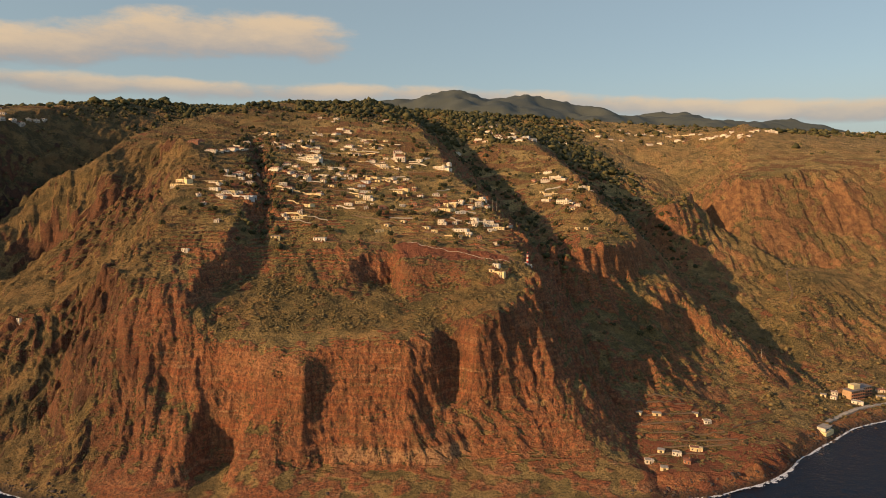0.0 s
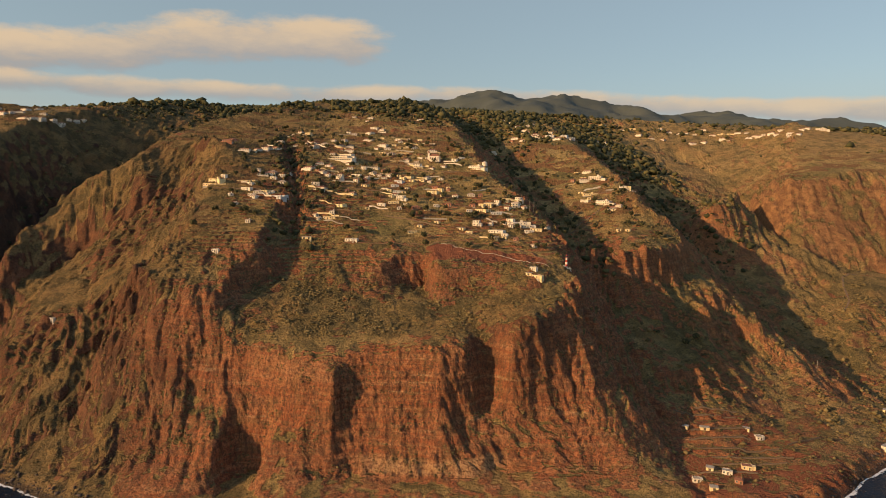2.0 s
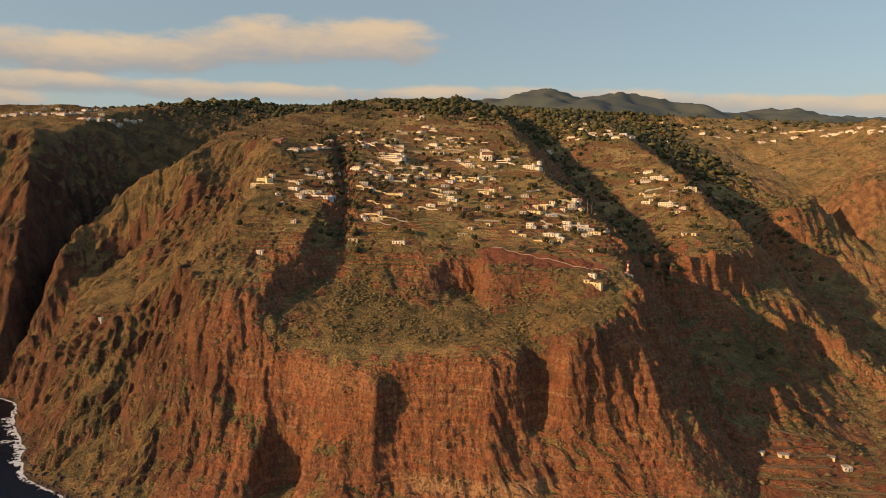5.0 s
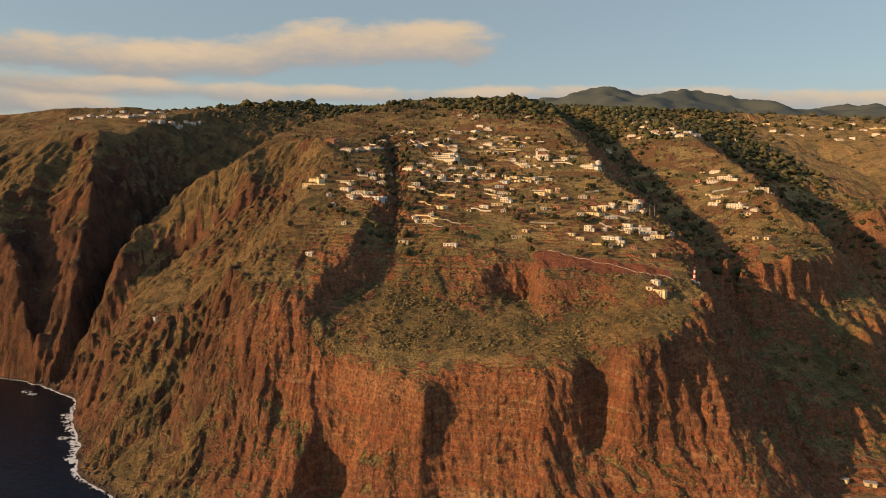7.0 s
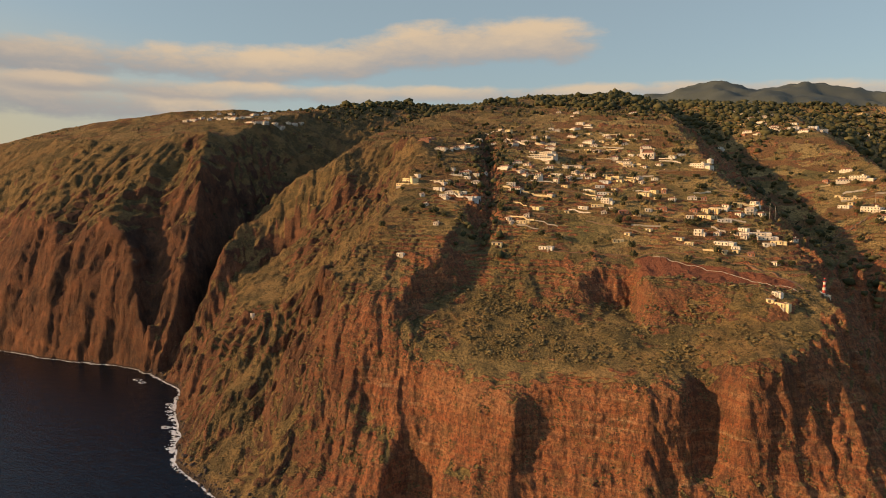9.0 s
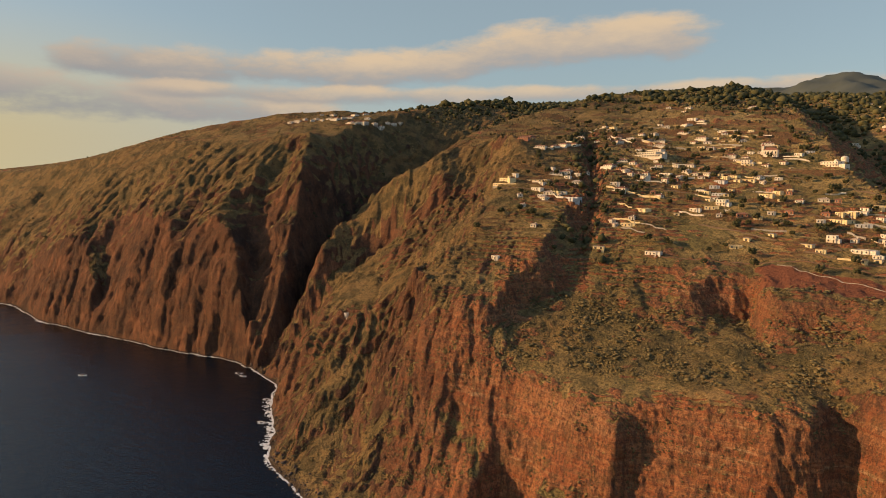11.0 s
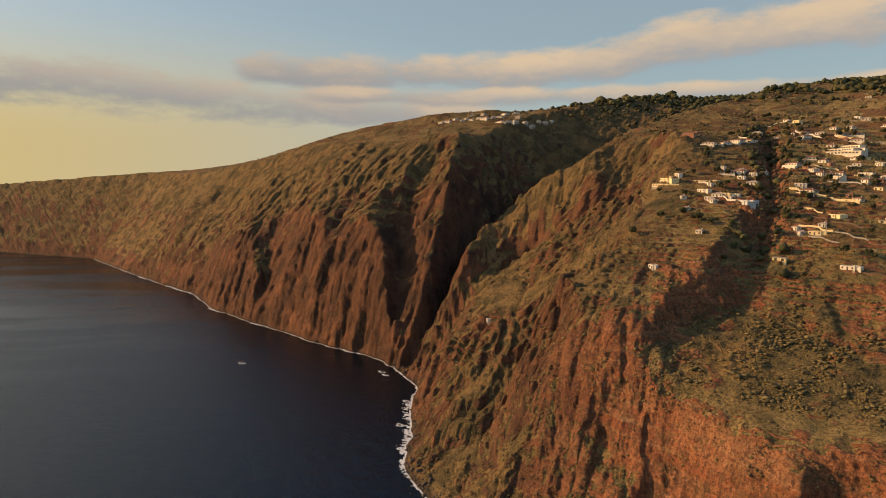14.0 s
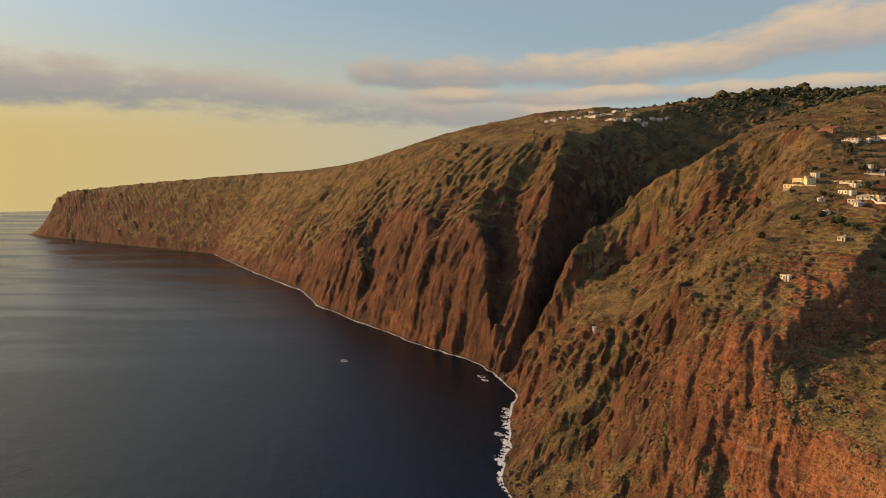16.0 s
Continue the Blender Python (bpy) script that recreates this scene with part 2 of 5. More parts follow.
SPUR_W1 = [(-655, 818, 284), (-614, 754, 238), (-590, 727, 208), (-581, 700, 162), (-558, 668, 128), (-552, 642, 80), (-557, 624, 30)]
SPUR_W2 = [(-708, 809, 281), (-691, 766, 250), (-688, 731, 225), (-693, 697, 195), (-692, 673, 172), (-663, 665, 161), (-621, 647, 124), (-605, 635, 77), (-580, 626, 48), (-562, 614, 29)]
SPUR_W3 = [(-803, 808, 280), (-811, 769, 253), (-822, 735, 226), (-836, 711, 203), (-845, 689, 186), (-829, 668, 162), (-812, 649, 128), (-815, 631, 85), (-835, 623, 51), (-845, 617, 17)]
SPUR_W4 = [(-1070, 866, 286), (-1100, 822, 264), (-1095, 772, 215), (-1065, 719, 164), (-996, 673, 136), (-945, 651, 102), (-900, 631, 68), (-896, 619, 22)]
SPUR_W5 = [(-1498, 858, 225), (-1498, 823, 205), (-1407, 765, 156), (-1370, 729, 116), (-1375, 701, 79), (-1370, 679, 42), (-1385, 668, 15)]
SPUR_W6 = [(-1904, 868, 234), (-1843, 798, 142), (-1750, 749, 81), (-1651, 715, 48), (-1705, 693, 10)]
CLEFT_W1 = [(-665, 800, 262), (-648, 745, 205), (-634, 695, 140), (-606, 655, 80), (-582, 628, 6)]
CLEFT_W2 = [(-769, 779, 256), (-763, 736, 220), (-770, 710, 193), (-756, 680, 162), (-729, 652, 130), (-713, 636, 94)]
CLEFT_W3 = [(-918, 806, 266), (-971, 773, 232), (-971, 742, 194), (-959, 709, 152), (-948, 683, 117), (-918, 656, 76), (-889, 633, 43), (-858, 617, 15)]
CLEFT_W5 = [(-1690, 850, 218), (-1676, 793, 154), (-1616, 748, 96), (-1533, 701, 45), (-1513, 675, 17)]
BUTTRESS_W2 = [(-724, 658, 145), (-705, 660, 157), (-681, 665, 161), (-654, 664, 157)]
FACE_W2 = [(-696, 636, 104), (-666, 640, 99), (-635, 642, 101)]
SPUR_W3B = [(-812, 686, 180), (-760, 660, 155), (-736, 640, 115), (-734, 626, 63), (-744, 618, 20)]
BUTTRESS_W4 = [(-1125, 686, 102), (-1039, 669, 121), (-992, 671, 135)]
BOWL_W4 = [(-1250, 809, 200), (-1350, 812, 181), (-1304, 772, 147), (-1221, 737, 121), (-1164, 700, 96)]
SPUR_W5B = [(-1305, 739, 136), (-1244, 698, 85), (-1238, 676, 40), (-1202, 660, 9)]
RIDGE_LIP = [(130, 1300, 326), (151, 1180, 291), (182, 1060, 251), (198, 975, 227), (203, 850, 194)]
LIP_FAR = [(397, 1010, 198), (362, 975, 190), (327, 930, 172)]
CLEFT_FAR_B = [(640, 1030, 226), (655, 970, 150), (665, 900, 92)]
PLATEAU_FRONT = [(-302, 552, 144), (-271, 525, 135), (-240, 528, 131), (-217, 515, 127)]
FLANK_HOLLOW = [(-352, 900, 276), (-366, 849, 259), (-373, 782, 200), (-401, 749, 174), (-430, 728, 150), (-454, 713, 131)]
FLANK_FAR = [(240, 1170, 226), (270, 1100, 190), (300, 1030, 158), (300, 930, 122), (322, 850, 86), (349, 785, 52), (355, 712, 26)]
INLAND = [(-2700, 1600, 200), (-1500, 1500, 320), (-800, 1500, 378), (-150, 1600, 388), (300, 1700, 372), (800, 1800, 352), (2200, 2000, 330)]
LINES = [CREST_GORGE, SPUR_COVE, SPUR_SEA, SPUR_MAIN, HOLLOW_SEA, HOLLOW_COVE, BANK_WEST, BANK_FOOT, BROW, FACE, TOE, CAVE, TOE_EAST, SCARP_FOOT, SCARP_TOP, BOWL_RIM, SCARP_EAST, BANK_EAST, PLATEAU_FAR, VILLAGE, VILLAGE_EAST, GULLY_EAST,
         RIDGE_EAST, NOSE_WEST, NOSE_EAST, NOSE_FOOT, FIN_WEST, FIN_MID, FIN_EAST, FIN_FLANK, SPUR_LIGHT, HOLLOW_FIN, HOLLOW_FIN_EAST, CRAG_FAR_A, FLAT_SHORE, BLUFF, CAVE_LIP, GULLY_FAR, RIM_FAR, FACE_FAR, FOOT_FAR, STRAND_FAR, GORGE, WALL_WEST, RIM_WEST,
         TOP_WEST, SPUR_W1, SPUR_W2, SPUR_W3, SPUR_W4, SPUR_W5, SPUR_W6, CLEFT_W1, CLEFT_W2, CLEFT_W3, CLEFT_W5, BUTTRESS_W2, FACE_W2, SPUR_W3B, BUTTRESS_W4, BOWL_W4, SPUR_W5B, RIDGE_LIP, LIP_FAR, CLEFT_FAR_B, PLATEAU_FRONT, FLANK_HOLLOW, FLANK_FAR, INLAND]
X0, X1, Y0, Y1 = -3200.0, 2200.0, 300.0, 2300.0


def along(line, step):
    """Points every step along a broken line."""
    out = []
    for a, b in zip(line, line[1:]):
        n = max(1, int(math.dist(a[:2], b[:2]) / step))
        out += [tuple(p + (q - p) * k / n for p, q in zip(a, b)) for k in range(n)]
    return np.array(out + [tuple(map(float, line[-1]))])


def off_shore(x, y):
    """Metres inland of the shore line (negative: out at sea), near enough."""
    poly = np.array(SHORE, float)
    best, inside = np.full(np.shape(x), 1e9), np.zeros(np.shape(x), bool)
    for (ax, ay), (bx, by) in zip(poly, poly[1:]):
        dx, dy = bx - ax, by - ay
        t = np.clip(((x - ax) * dx + (y - ay) * dy) / (dx * dx + dy * dy), 0, 1)
        best = np.minimum(best, np.hypot(x - ax - t * dx, y - ay - t * dy))
    ring = list(map(tuple, poly)) + [(2200, 9000), (-2900, 9000)]
    for (ax, ay), (bx, by) in zip(ring, ring[1:] + ring[:1]):
        if ay == by:
            continue
        cut = ((ay > y) != (by > y)) & (x < (bx - ax) * (y - ay) / (by - ay) + ax)
        inside ^= cut
    return np.where(inside, best, -best)


def lie():
    """Heights on a 4 m grid: a sheet stretched over all the lines, flat at sea."""
    z = None
    for step, rounds in ((64.0, 400), (32.0, 200), (16.0, 150), (8.0, 120), (4.0, 60)):
        nx, ny = int((X1 - X0) / step) + 1, int((Y1 - Y0) / step) + 1
        gx, gy = np.meshgrid(X0 + step * np.arange(nx), Y0 + step * np.arange(ny))
        shore = off_shore(gx, gy)
        total, count = np.zeros((ny, nx)), np.zeros((ny, nx))
        for line in LINES:
            p = along(line, step * 0.5)
            i, j = np.rint((p[:, 1] - Y0) / step).astype(int), np.rint((p[:, 0] - X0) / step).astype(int)
            ok = (i >= 0) & (i < ny) & (j >= 0) & (j < nx)
            np.add.at(total, (i[ok], j[ok]), p[ok, 2])
            np.add.at(count, (i[ok], j[ok]), 1)
        fixed = (count > 0) | (shore < 0)
        held = np.where(shore < 0, np.maximum(shore * 0.5, -12.0), total / np.maximum(count, 1))
        if z is None:
            z = np.full((ny, nx), 150.0)
        else:
            ii, jj = np.clip(np.arange(ny) * 0.5, 0, z.shape[0] - 1.001), np.clip(np.arange(nx) * 0.5, 0, z.shape[1] - 1.001)
            i0, j0 = ii.astype(int), jj.astype(int)
            fi, fj = (ii - i0)[:, None], (jj - j0)[None]
            z = (z[i0][:, j0] * (1 - fi) + z[i0 + 1][:, j0] * fi) * (1 - fj) + (z[i0][:, j0 + 1] * (1 - fi) + z[i0 + 1][:, j0 + 1] * fi) * fj
        z = np.where(fixed, held, z)
        for _ in range(rounds):
            p = np.pad(z, 1, mode="edge")
            z = np.where(fixed, held, z + 0.98 * ((p[:-2, 1:-1] + p[2:, 1:-1] + p[1:-1, :-2] + p[1:-1, 2:]) * 0.25 - z))
    for _ in range(2):
        p = np.pad(z, 1, mode="edge")
        z = np.where(shore < 0, z, 0.5 * z + 0.125 * (p[:-2, 1:-1] + p[2:, 1:-1] + p[1:-1, :-2] + p[1:-1, 2:]))
    return z


LIE = lie()


def lie_at(x, y):
    u, v = np.clip((x - X0) / 4.0, 0, LIE.shape[1] - 1.001), np.clip((y - Y0) / 4.0, 0, LIE.shape[0] - 1.001)
    j, i = u.astype(int), v.astype(int)
    a, b = u - j, v - i
    return (LIE[i, j] * (1 - a) + LIE[i, j + 1] * a) * (1 - b) + (LIE[i + 1, j] * (1 - a) + LIE[i + 1, j + 1] * a) * b


SLOPE = np.hypot(*np.gradient(LIE, 4.0))
for _ in range(3):
    p = np.pad(SLOPE, 1, mode="edge")
    SLOPE = 0.4 * SLOPE + 0.15 * (p[:-2, 1:-1] + p[2:, 1:-1] + p[1:-1, :-2] + p[1:-1, 2:])


def slope_at(x, y):
    u, v = np.clip((x - X0) / 4.0, 0, LIE.shape[1] - 1.001), np.clip((y - Y0) / 4.0, 0, LIE.shape[0] - 1.001)
    return SLOPE[np.rint(v).astype(int), np.rint(u).astype(int)]


# which way water runs, from the lie of the land evened out over some 30 m
FALL_Y, FALL_X = np.gradient(LIE, 4.0)
for _ in range(14):
    FALL_X, FALL_Y = (0.4 * g + 0.15 * (p[:-2, 1:-1] + p[2:, 1:-1] + p[1:-1, :-2] + p[1:-1, 2:]) for g, p in ((FALL_X, np.pad(FALL_X, 1, mode="edge")), (FALL_Y, np.pad(FALL_Y, 1, mode="edge"))))
PIVOT = rng.uniform(0, 1, (256, 256, 3))


def gullies(x, y, wide):
    """Ribs and runnels that follow the fall of the slope, some wide metres from rib to rib: -1 (bed) to 1 (crest)."""
    cell = 1.5 * wide
    ci, cj = np.floor(x / cell).astype(int), np.floor(y / cell).astype(int)
    a, b, whole = 0.0, 0.0, 0.0
    for di in (-1, 0, 1):
        for dj in (-1, 0, 1):
            pick = PIVOT[(ci + di) & 255, (cj + dj) & 255]
            qx, qy = (ci + di + pick[..., 0]) * cell, (cj + dj + pick[..., 1]) * cell
            v, u = np.clip(np.rint((qy - Y0) / 4.0).astype(int), 0, LIE.shape[0] - 1), np.clip(np.rint((qx - X0) / 4.0).astype(int), 0, LIE.shape[1] - 1)
            fx, fy = FALL_X[v, u], FALL_Y[v, u]
            size = np.hypot(fx, fy) + 1e-6
            ex, ey = x - qx, y - qy
            weight = np.exp(-2.2 * (ex * ex + ey * ey) / (cell * cell))
            phase = 6.2832 * ((ey * fx - ex * fy) / size / wide + 0.35 * pick[..., 2])
            a, b, whole = a + weight * np.cos(phase), b + weight * np.sin(phase), whole + weight
    crest = 1 - 2 * (np.abs(np.arctan2(b, a)) / math.pi) ** 0.8
    return crest * smooth(0.0, 0.35, np.hypot(a, b) / whole)


def ground(x, y):
    """Height of the land at x, y: the lie of the land, worn into ribs and runnels where it is steep."""
    x, y = np.asarray(x, float), np.asarray(y, float)
    steep = smooth(0.35, 1.3, slope_at(x, y))
    patch = smooth(-0.35, 0.35, perlin(x / 90 + 3, y / 90 + 7))
    wear = 0.25 + 0.75 * steep
    wx = 4 * fbm(x / 70, y / 70, 2) + wear * 3.0 * fbm(x / 24 + 5, y / 24, 2)
    wy = 4 * fbm(x / 70 + 40, y / 70, 2) + wear * (0.4 + 0.6 * patch) * 4 * fbm(x / 22, y / 22 + 60, 3)
    z = lie_at(x + wx, y + wy)
    land = smooth(0, 6, z)
    cut = steep * (0.4 + 0.6 * patch) * (6 * (ridged(x / 44 + y / 90, y / 60, 3) - 0.62) + 2.6 * (ridged(x / 13, y / 19, 3) - 0.6))
    west = smooth(-500, -600, x)
    cut = cut + west * steep * (5 * (ridged(x / 55 + 3 - y / 200, y / 150, 3, 0.6) - 0.62) + 4 * (ridged(x / 17, y / 30 + x / 90, 2) - 0.6))
    flank = smooth(-235, -290, x) * (1 - west)
    half = smooth(0.22, 0.6, slope_at(x, y)) * (1 - 0.6 * steep) * (1 + 0.15 * flank)
    rills = 2.8 * (ridged(x / 30 + y / 110, y / 52 - x / 160, 3) - 0.62) + 1.6 * (ridged((x - y * 0.3) / 15, (y + 0.3 * x) / 38, 2) - 0.6)
    soft = (1 - steep) * (2.6 * fbm(x / 45, y / 45, 3) + 0.7 * fbm(x / 8, y / 8, 2)) + half * rills
    fall = slope_at(x, y)
    inner = smooth(-230, -200, x) * smooth(80, 50, x) * smooth(505, 530, y) * smooth(660, 630, y)
    worn = (1 - 0.75 * inner) * smooth(0.3, 0.75, fall + 0.25 * smooth(280, 340, x)) * (0.6 + 0.4 * np.minimum(fall, 2.5)) * (0.45 + 0.55 * smooth(-0.3, 0.3, perlin(x / 130 + 8, y / 130)))
    worn = worn * (1 - 0.55 * smooth(-190, -160, x) * smooth(70, 40, x) * smooth(510, 498, y))
    bx, by = x + 5 * perlin(x / 30, y / 30 + 9), y + 5 * perlin(x / 30 + 7, y / 30)
    far = np.maximum(west, smooth(260, 420, x))
    runs = 4.0 * gullies(bx, by, 31.0) + 4.5 * flank * gullies(bx + 90, by, 54.0) + 2.6 * gullies(bx + 300, by, 13.0) + (1 - far) * 1.4 * gullies(bx, by + 500, 6.0) + far * (0.35 + 0.65 * smooth(-0.25, 0.25, perlin(x / 170, y / 170 + 5))) * 2.5 * gullies(bx + 12 * perlin(x / 60, y / 60), by, 74.0)
    soft = soft + inner * (2.4 * fbm(x / 21 + 4, y / 21, 3) + 0.8 * fbm(x / 6, y / 6 + 3, 2))
    z = z + land * (0.7 * cut * (1 - 0.6 * inner) + soft + worn * runs)
    farm = (1 - steep) * smooth(-0.12, 0.12, perlin(x / 130 + 11, y / 130 + 2) + 0.1) * smooth(118, 150, z + 70 * smooth(-180, -260, x)) * (1 - smooth(1100, 1400, y))
    farm = np.maximum(farm, smooth(0.25, 0.6, np.exp(-((x - 205) / 48) ** 2 - ((y - 508) / 36) ** 2)))
    tread = 3.0
    level = z / tread + 0.35 * perlin(x / 120, y / 120)
    step = (np.floor(level) + smooth(0.62, 1.0, level - np.floor(level)) - level) * tread
    return z + 0.8 * farm * step


# ---- the land ----
def steps(*bands):
    """Grid lines: bands of (from, to, spacing at the start, spacing at the end)."""
    out = []
    for a, b, s0, s1 in bands:
        p = a
        while p < b:
            out.append(p)
            p += s0 + (s1 - s0) * (p - a) / (b - a)
    return np.array(out + [bands[-1][1]])


def sheet(name, xs, ys, height):
    gx, gy = np.meshgrid(xs, ys)
    gz = height(gx, gy)
    me = bpy.data.meshes.new(name)
    n, m = len(ys), len(xs)
    i = (np.arange(n - 1)[:, None] * m + np.arange(m - 1)[None]).ravel()
    quads = np.stack([i, i + 1, i + m + 1, i + m], 1).astype(np.int32)
    keep = gz.ravel()[quads].max(1) > -3.0
    quads = quads[keep]
    used = np.unique(quads)
    index = np.full(n * m, -1, np.int32)
    index[used] = np.arange(len(used))
    quads = index[quads]
    co = np.stack([gx.ravel(), gy.ravel(), gz.ravel()], 1)[used]
    # rock faces: ledges, hollows and knobs pushed out of the slope, whatever its lean
    dy, dx = np.gradient(gz, ys, xs)
    lean = np.hypot(dx, dy).ravel()[used]
    out = np.stack([-dx.ravel()[used], -dy.ravel()[used]], 1) / (lean[:, None] + 1e-6)
    px, py, pz = co.T
    u = px * 0.8 + py * 0.6
    push = 1.8 * (perlin(u / 23, pz / 22) + 0.6 * perlin(px / 31, py / 31)) + 1.9 * (ridged(u / 9.3 + 0.3 * perlin(px / 20, pz / 20), pz / 17, 2) - 0.6) + 1.0 * perlin(u / 6.1 + 9, pz / 4.5) + 0.9 * (ridged(u / 3.9 + 0.5 * perlin(px / 9, pz / 8), pz / 9.0, 2, 0.6) - 0.6) + 0.8 * perlin(px / 2.7 + pz / 6, py / 2.7 - pz / 3.7)
    push += 1.2 * np.abs(np.mod(pz / 7.5 + 0.8 * perlin(px / 60, py / 60), 1) - 0.5) * smooth(-0.1, 0.3, perlin(px / 55 + 4, py / 55))
    push += smooth(-540, -620, px) * (3.5 * (ridged(u / 23 + 0.4 * perlin(px / 50, pz / 40), pz / 90, 3, 0.6) - 0.6) + 2.2 * perlin(u / 16, pz / 11) + 2.5 * np.abs(np.mod(pz / 19 + 0.7 * perlin(px / 80, py / 80), 1) - 0.5))
    push *= smooth(0.5, 1.4, lean) * smooth(1, 8, pz)
    co[:, :2] += out * push[:, None]
    me.vertices.add(len(co))
    me.vertices.foreach_set("co", co.astype(np.float32).ravel())
    me.loops.add(quads.size)
    me.loops.foreach_set("vertex_index", quads.ravel())
    me.polygons.add(len(quads))
    me.polygons.foreach_set("loop_start", (np.arange(len(quads)) * 4).astype(np.int32))
    me.polygons.foreach_set("use_smooth", np.ones(len(quads), bool))
    me.update(calc_edges=True)
    # what grows or lies bare: green (1 overgrown), dry (1 straw), earth (1 bare red soil); dark (1) is shade painted
    # in, on the ledge also dark scrub
    px, py, pz = co.T
    broad, fine = fbm(px / 60 + 2, py / 60, 3), fbm(px / 13, py / 13 + pz / 17, 3)
    flank = smooth(-225, -300, px) * smooth(-600, -520, px)
    green = smooth(1.25, 0.5, lean - 0.5 * flank - 0.7 * smooth(-850, -1200, px) - 0.05 * smooth(330, 400, px) - 0.8 * broad - (0.9 - 0.45 * flank) * fine - 0.9 * smooth(130, 210, pz) * smooth(-380, -480, px) + 0.55 * smooth(45, 12, pz))
    shelf = smooth(-215, -170, px) * smooth(70, 40, px) * smooth(486, 500, py) * smooth(596, 575, py)
    scarp = smooth(-230, -200, px) * smooth(70, 40, px) * smooth(520, 545, py) * smooth(640, 620, py)
    green = np.maximum(green, scarp * smooth(-0.15, 0.2, broad + 0.7 * fine) * smooth(0.85, 0.5, lean))
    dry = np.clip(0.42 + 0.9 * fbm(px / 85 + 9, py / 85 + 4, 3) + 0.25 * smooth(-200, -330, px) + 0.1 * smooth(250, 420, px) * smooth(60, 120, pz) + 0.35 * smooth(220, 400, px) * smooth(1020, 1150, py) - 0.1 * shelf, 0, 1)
    # painted shade on west cliffs, left flank and far east slope; dark scrub on the ledge
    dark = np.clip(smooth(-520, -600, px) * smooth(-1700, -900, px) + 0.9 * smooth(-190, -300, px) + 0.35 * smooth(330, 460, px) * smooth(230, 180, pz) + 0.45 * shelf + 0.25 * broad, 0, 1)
    plots = smooth(0.75, 0.5, lean) * smooth(150, 165, pz) * smooth(1300, 1100, py)
    wob = 6 * fbm(px / 14, py / 14, 2)
    field = smooth(-50, -42, px + wob) * smooth(70, 55, px) * smooth(587, 592, py + 0.12 * px + wob) * smooth(624, 620, py + 0.16 * px + 0.5 * wob)
    bare = smooth(0.28, 0.42, fbm(px / 42 + 20, py / 42 + 8, 3)) * smooth(600, 630, py) * smooth(1100, 900, py) * smooth(0.6, 0.4, lean)
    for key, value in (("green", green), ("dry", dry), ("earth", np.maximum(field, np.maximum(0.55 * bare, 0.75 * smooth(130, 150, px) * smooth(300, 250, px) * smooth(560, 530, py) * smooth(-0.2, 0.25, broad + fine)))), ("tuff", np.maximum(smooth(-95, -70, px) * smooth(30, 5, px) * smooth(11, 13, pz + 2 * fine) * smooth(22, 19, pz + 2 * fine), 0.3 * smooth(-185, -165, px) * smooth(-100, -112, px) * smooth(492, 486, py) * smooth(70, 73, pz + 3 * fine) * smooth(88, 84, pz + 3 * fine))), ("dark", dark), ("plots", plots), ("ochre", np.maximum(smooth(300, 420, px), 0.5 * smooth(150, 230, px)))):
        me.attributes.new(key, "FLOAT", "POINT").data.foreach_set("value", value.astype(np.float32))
    return me


XS = steps((-3100, -1300, 30, 7), (-1300, -760, 4.2, 1.9), (-760, -430, 1.8, 1.4), (-430, -290, 1.4, 1.05), (-290, 90, 1.02, 1.02), (90, 420, 1.2, 2.8), (420, 680, 2.6, 3.6), (680, 900, 4, 10), (900, 2200, 10, 50))
YS = steps((300, 425, 8, 1.2), (425, 440, 0.8, 0.5), (440, 502, 0.38, 0.38), (502, 620, 0.9, 1.25), (620, 800, 1.2, 2.2), (800, 1100, 2.8, 5), (1100, 2300, 6, 30))
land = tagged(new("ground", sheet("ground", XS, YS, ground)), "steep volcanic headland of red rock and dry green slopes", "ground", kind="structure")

# ---- materials ----
def material(name):
    m = bpy.data.materials.new(name)
    m.use_nodes = True
    return m, Net(m.node_tree), m.node_tree.nodes["Principled BSDF"]


def finish(net, shader, color, rough=0.9, bump=None, strength=0.5, distance=1.0):
    links = net.tree.links
    if isinstance(color, bpy.types.NodeSocket):
        links.new(color, shader.inputs["Base Color"])
    else:
        shader.inputs["Base Color"].default_value = (*color, 1)
    if isinstance(rough, bpy.types.NodeSocket):
        links.new(rough, shader.inputs["Roughness"])
    else:
        shader.inputs["Roughness"].default_value = rough
    if bump is not None:
        links.new(net.node("ShaderNodeBump", Height=bump, Strength=strength, Distance=distance), shader.inputs["Normal"])


